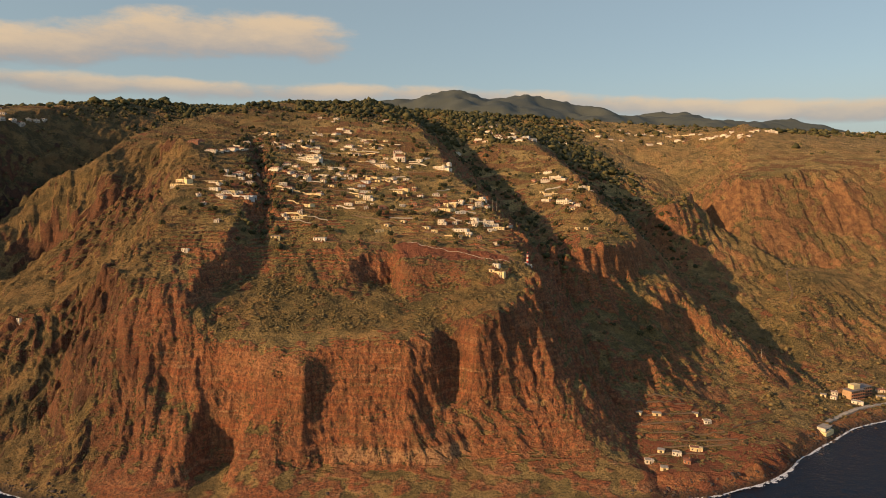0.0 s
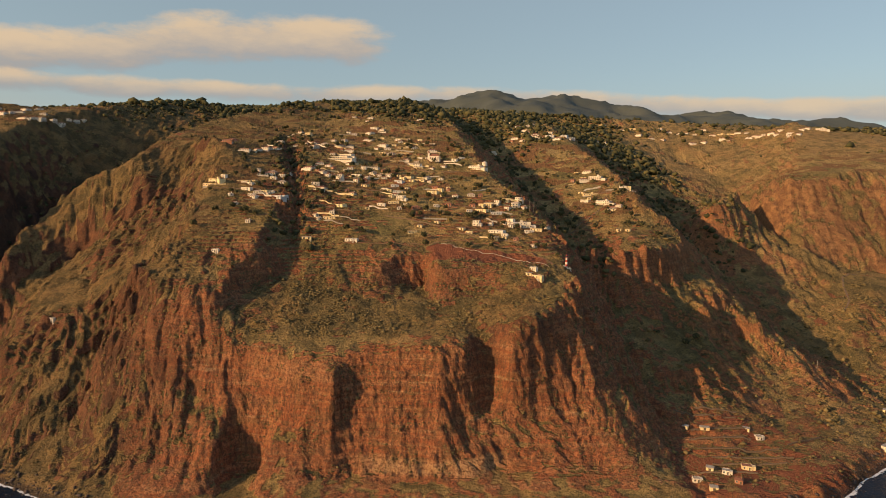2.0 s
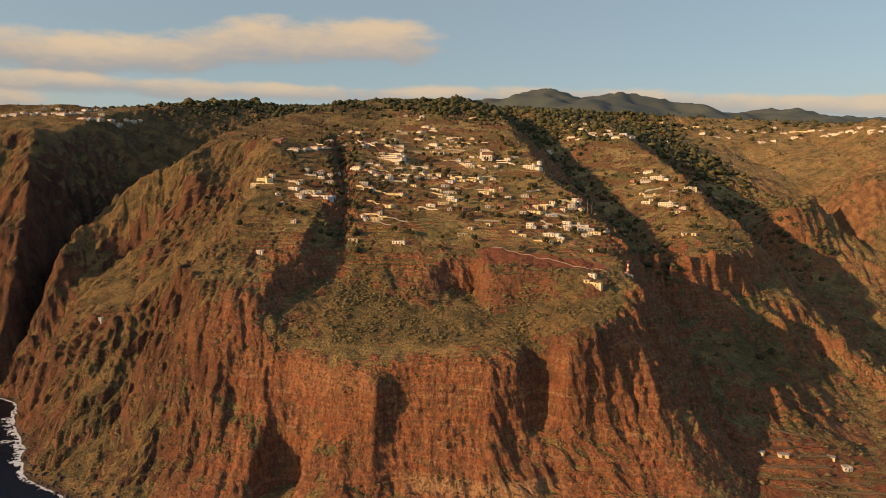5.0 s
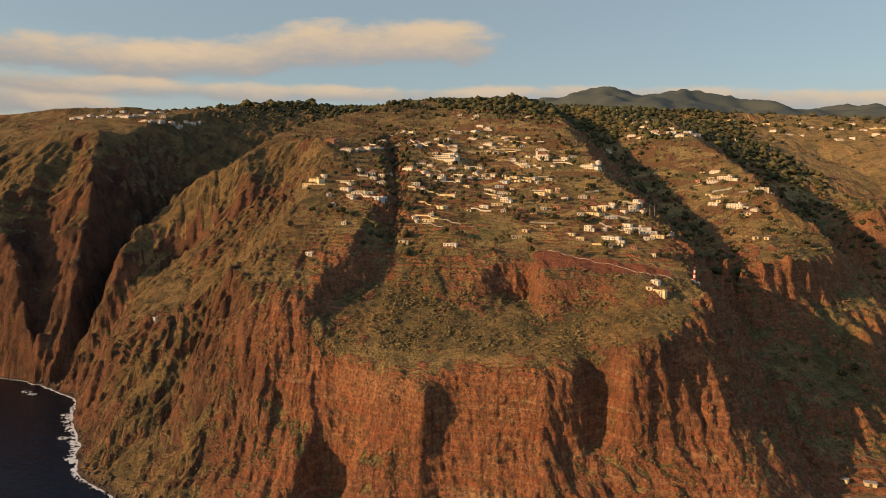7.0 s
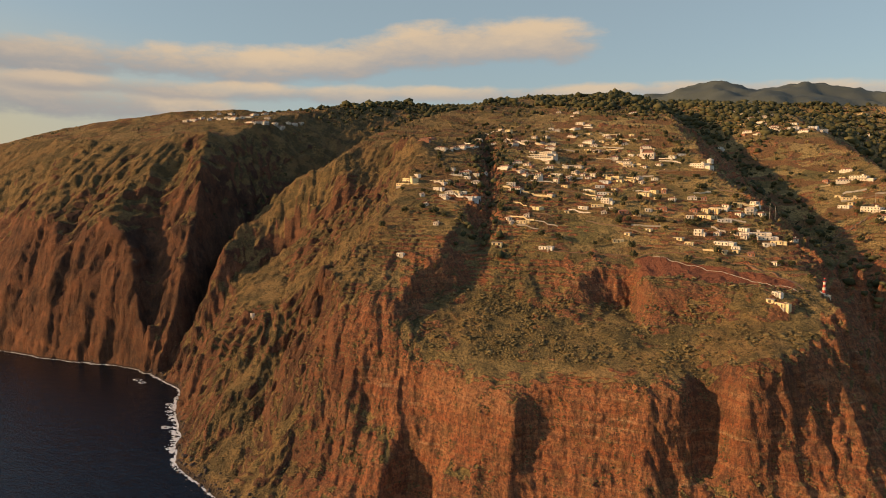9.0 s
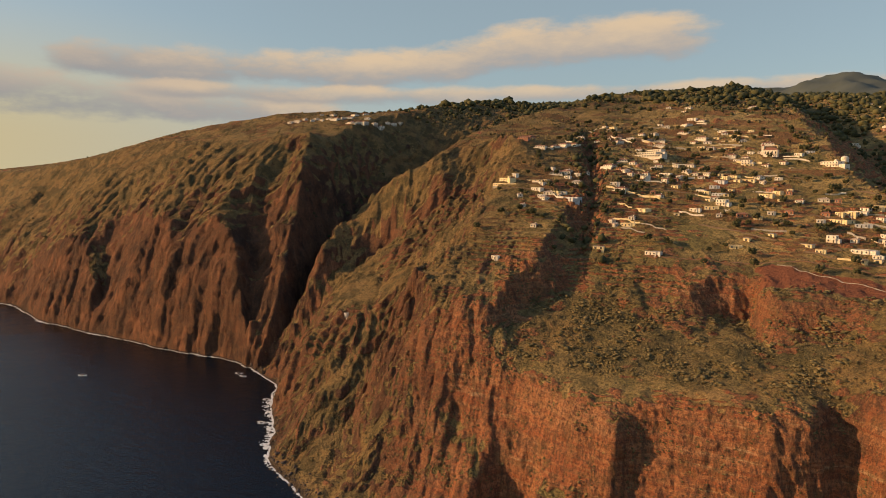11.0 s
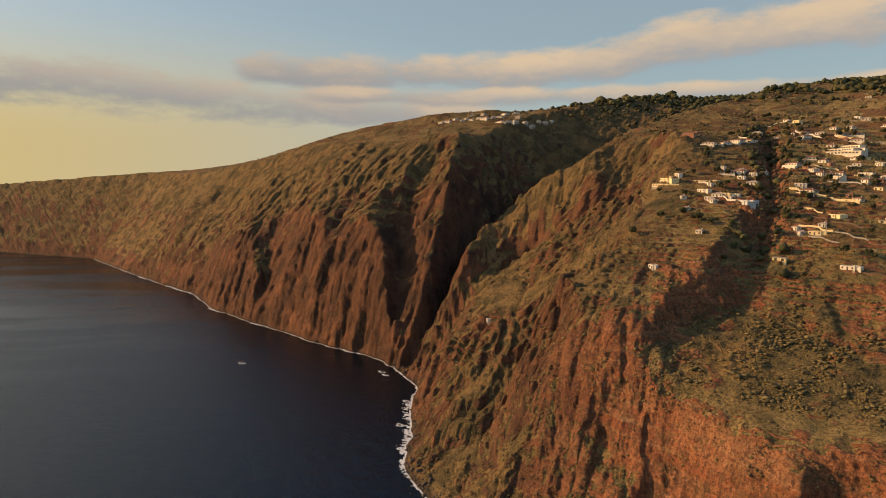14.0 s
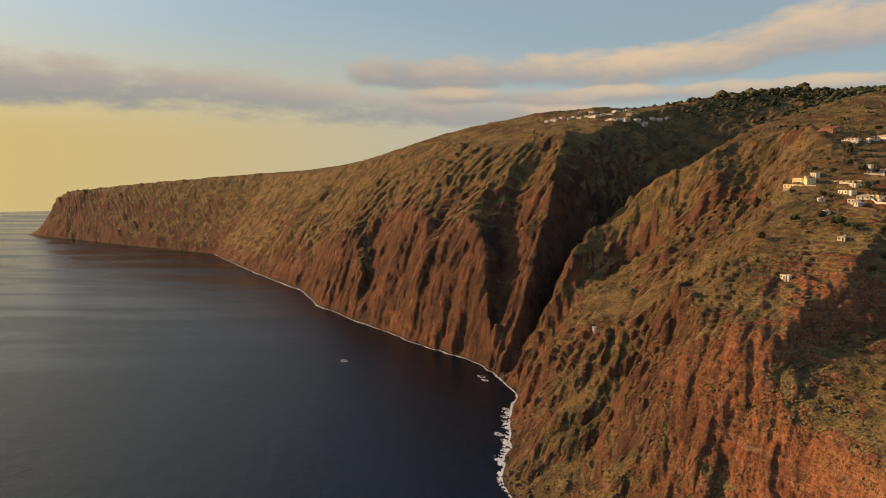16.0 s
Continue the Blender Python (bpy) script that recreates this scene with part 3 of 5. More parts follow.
def land_material():
    m, n, shader = material("hillside")
    place = n.node("ShaderNodeNewGeometry", out="Position")
    big, mid, small = n.noise(place, 0.018, 4), n.noise(place, 0.11, 5, 0.6), n.noise(place, 0.55, 5, 0.65)
    grain = n.noise(place, 1.5, 4, 0.75)
    beds = n.noise(n.stretch(place, 0.02, 0.02, 0.5), 1.0, 6, 0.72)
    streaks = n.noise(n.stretch(place, 0.35, 0.35, 0.035), 1.0, 4, 0.6)
    rock = n.mix(n.ramp(beds, 0.38, 0.62), (0.35, 0.115, 0.05), (0.44, 0.20, 0.092))
    rock = n.mix(n.math("MULTIPLY", n.ramp(beds, 0.57, 0.68), n.ramp(mid, 0.42, 0.58)), rock, (0.56, 0.36, 0.19))
    rock = n.mix(n.math("MULTIPLY", n.ramp(streaks, 0.47, 0.62), 0.6), rock, (0.105, 0.06, 0.042))
    rock = n.mix(n.math("MULTIPLY", n.ramp(small, 0.48, 0.62), 0.75), rock, (0.115, 0.062, 0.042))
    rock = n.mix(n.math("MULTIPLY", n.ramp(mid, 0.5, 0.62), 0.4), rock, (0.17, 0.11, 0.05))
    rock = n.mix(n.math("MULTIPLY", n.attribute("tuff"), n.ramp(small, 0.66, 0.42)), rock, n.mix(beds, (0.42, 0.22, 0.10), (0.52, 0.33, 0.17)))
    herb = n.mix(n.math("ADD", n.attribute("dry"), n.math("MULTIPLY", n.math("SUBTRACT", mid, 0.5), 2.2)), (0.20, 0.155, 0.06), (0.42, 0.28, 0.11))
    herb = n.mix(n.math("MULTIPLY", n.ramp(small, 0.46, 0.62), 0.75), herb, (0.075, 0.068, 0.038))
    herb = n.mix(n.math("MULTIPLY", n.ramp(big, 0.5, 0.62), 0.35), herb, (0.38, 0.21, 0.08))
    patch = n.noise(place, 0.05, 5, 0.65)
    herb = n.mix(n.math("MULTIPLY", n.ramp(patch, 0.48, 0.6), 0.6), herb, (0.085, 0.072, 0.034))     # thicker scrub in patches
    # shade of those zones put into the rock colour
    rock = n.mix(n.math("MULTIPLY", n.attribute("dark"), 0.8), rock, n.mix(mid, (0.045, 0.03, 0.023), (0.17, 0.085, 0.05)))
    rock = n.mix(n.math("MULTIPLY", n.attribute("ochre"), 0.6), rock, n.mix(n.ramp(mid, 0.4, 0.6), (0.42, 0.24, 0.10), (0.22, 0.12, 0.06)))
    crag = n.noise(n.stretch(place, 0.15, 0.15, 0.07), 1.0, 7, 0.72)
    # crevice shade put into the colour: dark where the crag bump sinks
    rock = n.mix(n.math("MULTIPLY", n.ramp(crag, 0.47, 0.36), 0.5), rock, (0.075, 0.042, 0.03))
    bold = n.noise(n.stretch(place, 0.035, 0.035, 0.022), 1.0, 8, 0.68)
    # broad relief painted too: hollows darker, crests lighter, within the dark zones
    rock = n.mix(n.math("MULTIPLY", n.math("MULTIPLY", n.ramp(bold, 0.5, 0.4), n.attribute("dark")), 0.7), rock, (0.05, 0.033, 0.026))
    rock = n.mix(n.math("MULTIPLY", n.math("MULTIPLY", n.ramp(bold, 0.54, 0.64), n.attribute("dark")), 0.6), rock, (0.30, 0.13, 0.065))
    cells = n.tree.nodes.new("ShaderNodeTexVoronoi")
    cells.inputs["Scale"].default_value = 1.0
    n.tree.links.new(n.node("ShaderNodeVectorMath", settings=[("operation", "ADD")], _0=n.stretch(place, 0.032, 0.055, 0.0), _1=n.node("ShaderNodeVectorMath", settings=[("operation", "SCALE")], _0=n.node("ShaderNodeTexNoise", out=1, Vector=place, Scale=0.02), Scale=0.5)), cells.inputs["Vector"])
    lot = n.node("ShaderNodeSeparateColor", out=0, Color=cells.outputs["Color"])
    crop = n.mix(n.ramp(lot, 0.25, 0.35), (0.21, 0.20, 0.065), n.mix(n.ramp(lot, 0.6, 0.7), (0.46, 0.32, 0.125), (0.24, 0.12, 0.055)))
    crop = n.mix(n.math("MULTIPLY", n.ramp(small, 0.46, 0.62), 0.7), crop, (0.08, 0.07, 0.03))
    herb = n.mix(n.math("MULTIPLY", n.attribute("plots"), n.ramp(n.math("ADD", lot, mid), 0.75, 1.05, 0.25, 0.9)), herb, crop)
    # the same zones painted darker where growth covers them
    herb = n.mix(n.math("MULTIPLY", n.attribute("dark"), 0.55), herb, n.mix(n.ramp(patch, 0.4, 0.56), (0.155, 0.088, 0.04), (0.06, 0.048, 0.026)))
    cover = n.math("ADD", n.attribute("green"), n.math("ADD", n.math("MULTIPLY", n.math("SUBTRACT", small, 0.5), 0.6), n.math("MULTIPLY", n.math("SUBTRACT", grain, 0.5), 0.35)))
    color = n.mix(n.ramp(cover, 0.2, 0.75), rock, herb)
    soil = n.mix(grain, (0.202, 0.070, 0.037), (0.295, 0.116, 0.062))
    color = n.mix(n.ramp(n.math("ADD", n.attribute("earth"), n.math("MULTIPLY", n.math("SUBTRACT", small, 0.5), 0.5)), 0.35, 0.6), color, soil)
    color = n.mix(n.math("MULTIPLY", n.ramp(grain, 0.5, 0.62), 0.42), color, (0.05, 0.04, 0.024))
    color = n.mix(n.math("MULTIPLY", n.ramp(grain, 0.45, 0.34), 0.15), color, (0.62, 0.40, 0.22))
    low = n.node("ShaderNodeSeparateXYZ", out=2, Vector=place)
    color = n.mix(n.math("MULTIPLY", n.ramp(n.math("ADD", low, n.math("MULTIPLY", small, 4.0)), 5.0, 3.0), 0.8), color, (0.06, 0.045, 0.035))
    craggy = n.noise(n.stretch(place, 0.9, 0.9, 0.4), 1.0, 5, 0.7)
    relief = n.math("ADD", n.math("MULTIPLY", small, 1.6), n.math("ADD", n.math("MULTIPLY", grain, 0.6), n.math("MULTIPLY", craggy, 1.4)))
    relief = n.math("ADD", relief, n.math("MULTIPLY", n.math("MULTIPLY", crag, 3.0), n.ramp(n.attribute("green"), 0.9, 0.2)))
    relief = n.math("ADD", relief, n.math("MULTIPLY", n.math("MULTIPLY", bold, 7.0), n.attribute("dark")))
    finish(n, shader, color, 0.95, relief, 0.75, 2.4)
    shader.inputs["Specular IOR Level"].default_value = 0.1
    return m


def sea_material():
    m, n, shader = material("seawater")
    place = n.node("ShaderNodeNewGeometry", out="Position")
    swell = n.noise(n.stretch(place, 0.055, 0.09, 1.0), 1.0, 5, 0.6)
    chop = n.noise(n.stretch(place, 0.33, 0.5, 1.0), 1.0, 4, 0.6)
    turned = n.node("ShaderNodeVectorRotate", Vector=place, Angle=radians(-53.0))
    slick = n.noise(n.stretch(turned, 0.0016, 0.011, 1.0), 1.0, 5, 0.6)
    calm = n.math("MULTIPLY", n.ramp(n.node("ShaderNodeSeparateXYZ", out=0, Vector=place), -560.0, -1200.0), n.ramp(slick, 0.36, 0.6))
    relief = n.math("ADD", n.math("MULTIPLY", swell, 1.0), n.math("MULTIPLY", chop, 0.35))
    finish(n, shader, n.mix(slick, (0.0015, 0.004, 0.008), (0.003, 0.007, 0.013)), n.ramp(calm, 0.0, 1.0, 0.27, 0.12), relief, n.ramp(calm, 0.0, 1.0, 0.9, 0.42), 1.4)
    shader.inputs["IOR"].default_value = 1.33
    return m


def leaf_material(name, dark, pale):
    m, n, shader = material(name)
    tone = n.node("ShaderNodeNewGeometry", out="Random Per Island")
    place = n.node("ShaderNodeNewGeometry", out="Position")
    speck = n.noise(place, 1.7, 3, 0.7)
    color = n.mix(n.math("ADD", n.math("MULTIPLY", n.math("MULTIPLY", tone, tone), 0.9), n.math("MULTIPLY", n.math("SUBTRACT", speck, 0.42), 1.2)), dark, pale)
    finish(n, shader, color, 0.9, speck, 0.8, 0.6)
    shader.inputs["Specular IOR Level"].default_value = 0.15
    return m


LAND, SEA = land_material(), sea_material()
SCRUB = leaf_material("scrub_leaves", (0.085, 0.072, 0.034), (0.25, 0.185, 0.08))
WOODS = leaf_material("woodland_leaves", (0.036, 0.04, 0.018), (0.13, 0.115, 0.048))
# distance haze put into the leaf colour: paler and bluer than WOODS
FAR_WOODS = leaf_material("hazed_mountain_woods", (0.065, 0.08, 0.072), (0.115, 0.12, 0.095))
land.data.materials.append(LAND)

# ---- sea ----
me = bpy.data.meshes.new("sea")
me.from_pydata([(-4990, -3000, 0), (4990, -3000, 0), (4990, 4990, 0), (-4990, 4990, 0)], [], [(0, 1, 2, 3)])
sea = tagged(new("water", me), "calm dark blue sea with fine ripples", "sea", kind="structure")
sea.data.materials.append(SEA)


# ---- far mountains behind the plateau ----
def far_height(x, y):
    rise = 330 + 335 * smooth(2300, 4300, y) * (0.72 + 0.45 * np.exp(-((x + 30) / 620) ** 2) + 0.24 * np.exp(-((x - 560) / 420) ** 2) + 0.1 * np.exp(-((x - 1500) / 400) ** 2) - 0.4 * smooth(1500, 3200, x) - 0.2 * smooth(-500, -2600, x))
    hills = smooth(2350, 3000, y) * (70 * fbm(x / 420, y / 700, 4) + 22 * fbm(x / 120, y / 150, 3))
    edge = smooth(2290, 2420, y)
    base = np.interp(x, [-3100, -2700, -1500, -800, -150, 300, 800, 2200, 4000], [150, 200, 322, 380, 390, 374, 352, 325, 300])
    return base * (1 - edge) - 4 * (1 - edge) + edge * (np.minimum(base, rise) * (1 - smooth(2400, 3300, y)) + rise * smooth(2400, 3300, y) + hills)


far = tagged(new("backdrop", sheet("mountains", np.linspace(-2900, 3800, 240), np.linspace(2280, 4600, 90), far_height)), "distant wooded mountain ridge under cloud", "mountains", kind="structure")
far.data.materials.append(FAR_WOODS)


# ---- things: helpers ----
def mesh_of(name, verts, faces, mat, smooth_faces=False):
    me = bpy.data.meshes.new(name)
    me.from_pydata([tuple(map(float, v)) for v in verts], [], faces)
    me.materials.append(mat)
    if smooth_faces:
        me.polygons.foreach_set("use_smooth", np.ones(len(me.polygons), bool))
    me.update()
    return me


def part(name, bm, mat, parent, label=""):
    me = bpy.data.meshes.new(name)
    bm.to_mesh(me)
    bm.free()
    me.materials.append(mat)
    ob = new(name, me)
    ob.parent = parent
    return tagged(ob, label)


def box(*sizes, bevel=0.0):
    """One bmesh of boxes, each (x0, x1, y0, y1, z0, z1)."""
    bm = bmesh.new()
    for x0, x1, y0, y1, z0, z1 in sizes:
        v = [bm.verts.new(p) for p in ((x0, y0, z0), (x1, y0, z0), (x1, y1, z0), (x0, y1, z0), (x0, y0, z1), (x1, y0, z1), (x1, y1, z1), (x0, y1, z1))]
        for f in ((3, 2, 1, 0), (4, 5, 6, 7), (0, 1, 5, 4), (1, 2, 6, 5), (2, 3, 7, 6), (3, 0, 4, 7)):
            bm.faces.new([v[i] for i in f])
    if bevel:
        bmesh.ops.bevel(bm, geom=bm.edges[:], offset=bevel, segments=1, affect="EDGES")
    return bm


def hip_roof(w, d, z, rise, eave):
    """A hipped roof with eaves and a thick edge."""
    x, y, r = w / 2 + eave, d / 2 + eave, max(0.4, w / 2 - d / 2)
    bm = bmesh.new()
    low = [bm.verts.new(p) for p in ((-x, -y, z), (x, -y, z), (x, y, z), (-x, y, z))]
    edge = [bm.verts.new(p) for p in ((-x, -y, z + 0.18), (x, -y, z + 0.18), (x, y, z + 0.18), (-x, y, z + 0.18))]
    a, b = bm.verts.new((-r, 0, z + rise)), bm.verts.new((r, 0, z + rise))
    bm.faces.new(low[::-1])
    for i in range(4):
        j = (i + 1) % 4
        bm.faces.new((low[i], low[j], edge[j], edge[i]))
    bm.faces.new((edge[0], edge[1], b, a))
    bm.faces.new((edge[2], edge[3], a, b))
    bm.faces.new((edge[1], edge[2], b))
    bm.faces.new((edge[3], edge[0], a))
    return bm


def drum(r0, r1, z0, z1, sides=14):
    bm = bmesh.new()
    bmesh.ops.create_cone(bm, cap_ends=True, segments=sides, radius1=r0, radius2=r1, depth=z1 - z0)
    bmesh.ops.translate(bm, verts=bm.verts, vec=(0, 0, (z0 + z1) / 2))
    return bm


def painted(name, rgb, rough=0.8, stain=0.25, scale=0.6):
    m, n, shader = material(name)
    place = n.node("ShaderNodeNewGeometry", out="Position")
    each = n.node("ShaderNodeObjectInfo", out="Random")
    marks, streak = n.noise(place, scale, 4, 0.65), n.noise(n.stretch(place, 2.0, 2.0, 0.25), 1.0, 3, 0.6)
    worn = tuple(c * (1 - stain) * k for c, k in zip(rgb, (0.95, 0.86, 0.74)))
    color = n.mix(n.ramp(n.math("ADD", n.math("MULTIPLY", marks, 0.6), n.math("MULTIPLY", streak, 0.4)), 0.4, 0.62), rgb, worn)
    color = n.mix(n.math("MULTIPLY", each, 0.3), color, worn)
    finish(n, shader, color, rough, marks, 0.3, 0.1)
    return m


def tile_material(name, fresh, old):
    m, n, shader = material(name)
    place = n.node("ShaderNodeNewGeometry", out="Position")
    each = n.node("ShaderNodeObjectInfo", out="Random")
    rows, marks = n.noise(n.stretch(place, 3.0, 3.0, 9.0), 1.0, 2), n.noise(place, 0.7, 4, 0.65)
    color = n.mix(n.ramp(marks, 0.35, 0.7), fresh, old)
    color = n.mix(n.math("MULTIPLY", each, 0.5), color, old)
    finish(n, shader, color, 0.85, rows, 0.6, 0.1)
    return m


WHITE = painted("white_render", (0.80, 0.73, 0.60), 0.8, 0.3)
CREAM = painted("cream_render", (0.78, 0.64, 0.36), 0.8, 0.15)
TAN = painted("tan_render", (0.50, 0.34, 0.20), 0.8, 0.2)
# white render turned grey: hillside shade put into the wall colour
SHADED_WHITE = painted("shaded_white_render", (0.55, 0.56, 0.56))
ROSE = painted("terracotta_render", (0.45, 0.20, 0.11))
CONCRETE = painted("concrete", (0.42, 0.38, 0.32), 0.9, 0.35)
DRYSTONE = painted("dry_stone", (0.20, 0.14, 0.09), 0.95, 0.4, 1.5)
TILES = tile_material("roof_tiles", (0.33, 0.13, 0.065), (0.20, 0.09, 0.055))
PALE_TILES = tile_material("faded_roof_tiles", (0.52, 0.40, 0.30), (0.38, 0.27, 0.19))
RED = painted("red_paint", (0.50, 0.06, 0.035), 0.5, 0.2)
SLATE = painted("grey_roof", (0.22, 0.20, 0.19), 0.8, 0.3)
WOOD = painted("painted_shutter", (0.10, 0.085, 0.06), 0.7, 0.3)
BARK = painted("bark", (0.09, 0.06, 0.04), 0.95, 0.4, 2.0)
glass, gn, gs = material("window_glass")
finish(gn, gs, (0.05, 0.055, 0.06), 0.15)


# ---- houses ----
def openings(thing, w, d, storeys, back=False):
    """Windows and a door on the seaward wall and the two ends."""
    n = max(2, int(w / 3.0))
    for s in range(storeys):
        z = 0.95 + 2.6 * s
        for k in range(n):
            x = -w / 2 + w * (k + 0.5) / n
            if s == 0 and k == n // 2:
                part("door", box((x - 0.5, x + 0.5, -d / 2 - 0.06, -d / 2 + 0.04, 0.05, 2.15)), WOOD, thing, "dark wooden door")
                continue
            win = part("window", box((x - 0.65, x + 0.65, -d / 2 - 0.07, -d / 2 + 0.04, z - 0.08, z + 1.35)), WHITE, thing)
            part("pane", box((x - 0.52, x + 0.52, -d / 2 - 0.10, -d / 2 - 0.07, z, z + 1.25)), glass, win)
        for side in (-1, 1):
            a, b = sorted((side * (w / 2 - 0.04), side * (w / 2 + 0.07)))
            win = part("window", box((a, b, -0.6, 0.6, z - 0.08, z + 1.35)), WHITE, thing)
            a, b = sorted((side * (w / 2 + 0.07), side * (w / 2 + 0.10)))
            part("pane", box((a, b, -0.48, 0.48, z, z + 1.25)), glass, win)


def house(kind, w):
    """A house on a plinth that runs into the slope: its floor is at z = 0 and its front faces -y."""
    thing = new("house")
    d = min(9.0, max(4.5, w * 0.75))
    if kind in "hr":
        storeys = 2 if w > 13 else 1
        wall = WHITE if kind == "h" else ROSE
        top = 2.6 * storeys
        part("wall", box((-w / 2, w / 2, -d / 2, d / 2, 0, top), bevel=0.04), wall, thing)
        part("plinth", box((-w / 2 - 0.2, w / 2 + 0.2, -d / 2 - 0.2, d / 2 + 0.2, -5, 0)), CONCRETE, thing, "grey concrete plinth")
        roof = part("roof", hip_roof(w, d, top, 0.7 + 0.07 * w, 0.4), TILES if kind == "r" or w in (7, 12) else PALE_TILES, thing, "weathered tiled hip roof")
        part("chimney", box((w * 0.2, w * 0.2 + 0.7, 0.3, 1.0, top + 0.2, top + 1.7), bevel=0.05), wall, roof)
        openings(thing, w, d, storeys)
        if w > 9:
            part("terrace", box((-w / 2 - 1, w / 2 + 1, -d / 2 - 3.2, -d / 2 - 0.2, -4, -0.05), (-w / 2 - 1, w / 2 + 1, -d / 2 - 3.2, -d / 2 - 3.0, -0.05, 0.9)), wall, thing, "walled front terrace")
    elif kind in "cwyg":
        storeys = 2 if kind == "c" or (w > 15 and kind == "w") else 1
        wall = {"c": WHITE, "w": WHITE, "y": CREAM, "g": SHADED_WHITE}[kind]
        top = 2.6 * storeys
        part("wall", box((-w / 2, w / 2, -d / 2, d / 2, 0, top), bevel=0.04), wall, thing)
        part("plinth", box((-w / 2 - 0.2, w / 2 + 0.2, -d / 2 - 0.2, d / 2 + 0.2, -5, 0)), CONCRETE, thing, "grey concrete plinth")
        part("parapet", box((-w / 2, w / 2, -d / 2, -d / 2 + 0.2, top, top + 0.35), (-w / 2, w / 2, d / 2 - 0.2, d / 2, top, top + 0.35), (-w / 2, -w / 2 + 0.2, -d / 2 + 0.2, d / 2 - 0.2, top, top + 0.35),
                            (w / 2 - 0.2, w / 2, -d / 2 + 0.2, d / 2 - 0.2, top, top + 0.35)), wall, thing)
        part("roof", box((-w / 2 + 0.2, w / 2 - 0.2, -d / 2 + 0.2, d / 2 - 0.2, top, top + 0.2)), CONCRETE if kind in "wc" else TILES if kind == "y" else SLATE, thing, "flat roof slab")
        part("annexe", box((w / 2, w / 2 + w * 0.35, -d / 2 + 0.8, d / 2 - 1.0, -4, 2.8), bevel=0.04), wall, thing, "lower side wing")
        if w > 13:
            part("stair_house", box((w * 0.1, w * 0.1 + 2.4, 0, 2.6, top + 0.25, top + 2.3), bevel=0.04), wall, thing)
        openings(thing, w, d, storeys)
        if storeys == 2:
            part("balcony", box((-w / 2 + 0.4, w / 2 - 0.4, -d / 2 - 1.3, -d / 2 - 0.12, 2.4, 2.6), (-w / 2 + 0.4, w / 2 - 0.4, -d / 2 - 1.3, -d / 2 - 1.2, 2.6, 3.4)), wall, thing)
    elif kind == "f":
        part("wall", box((-w / 2, w / 2, -2.0, 2.0, -3, 2.3), bevel=0.05), CREAM, thing)
        part("roof", box((-w / 2 - 0.3, w / 2 + 0.3, -2.4, 2.3, 2.3, 2.5), bevel=0.05), CONCRETE, thing, "flat concrete roof slab")
        for k in range(max(1, int(w / 4))):
            x = -w / 2 + w * (k + 0.5) / max(1, int(w / 4))
            part("door", box((x - 0.9, x + 0.9, -2.07, -1.95, 0.05, 1.9)), WOOD, thing)
    else:
        for k, (y, z) in enumerate(((-5.0, 0.0), (2.0, 2.8))):
            part("wing", box((-w / 2, w / 2, y - 3.2, y + 3.2, z - 5, z + 2.9), bevel=0.05), WHITE, thing)
            part("roof", box((-w / 2 - 0.4, w / 2 + 0.4, y - 3.7, y + 3.6, z + 2.9, z + 3.2), bevel=0.05), WHITE, thing, "pale flat roof with deep eaves")
            for j in range(int(w / 3.2)):
                x = -w / 2 + 1.6 + 3.2 * j
                part("window", box((x - 1.0, x + 1.0, y - 3.27, y - 3.15, z + 0.9, z + 2.2)), glass, thing)
    return thing


HOUSE_LABEL = {"h": "white rendered village house with terracotta hip roof", "r": "terracotta-coloured cottage with tiled hip roof", "c": "white two-storey flat-roofed house with balcony", "w": "long white flat-roofed building with side wing",
               "y": "cream-yellow rendered house with flat parapet roof", "g": "white flat-roofed house with hillside shade painted as pale grey", "f": "low pale farm shed with flat slab roof", "L": "long stepped white school building with deep eaves"}
patterns = {}


def settle(plan, group):
    for x, y, w, kind in plan:
        size = min((5, 7, 9, 12, 15, 19) if kind != "L" else (34,), key=lambda s: abs(s - w * 0.92))
        if kind in "hrg" and size > 12:
            size = 12
        spin = random.uniform(-50, 12)
        deep = min(4.5, max(2.2, size * 0.375))
        at = pose(x, y, min(float(ground(x, y - deep)), float(ground(x, y))) + 0.15, 0, 0, spin)
        if (kind, size) not in patterns:
            patterns[kind, size] = tagged(house(kind, size), HOUSE_LABEL[kind], "house", group)
            patterns[kind, size].matrix_world = at
        else:
            tagged(copy_thing(patterns[kind, size], at), group=group)


VILLAGE_HOUSES_A = [(-167, 627, 11, "f"), (37, 647, 5, "r"), (15, 648, 9, "f"), (-18, 666, 9, "f"), (-60, 669, 6, "f"), (17, 670, 12, "w"), (-156, 671, 11, "y"), (-170, 674, 5, "h"), (-2, 684, 7, "c"), (59, 687, 9, "y"), (50, 693, 12, "w"), (-216, 697, 12, "g"), (31, 697, 13, "w"), (43, 699, 15, "w"), (-236, 701, 9, "y"), (-154, 711, 13, "y"), (-122, 711, 6, "f"), (-69, 715, 11, "r"), (18, 725, 9, "g"), (-97, 730, 11, "y"), (1, 730, 12, "y"), (-34, 734, 8, "r"), (-224, 736, 9, "h"), (-7, 738, 8, "r"), (-88, 740, 9, "c"), (33, 740, 8, "h"), (-144, 741, 8, "h"), (-181, 744, 16, "h"), (41, 746, 8, "c"), (-251, 750, 11, "h")]
settle(VILLAGE_HOUSES_A, "houses of the village")
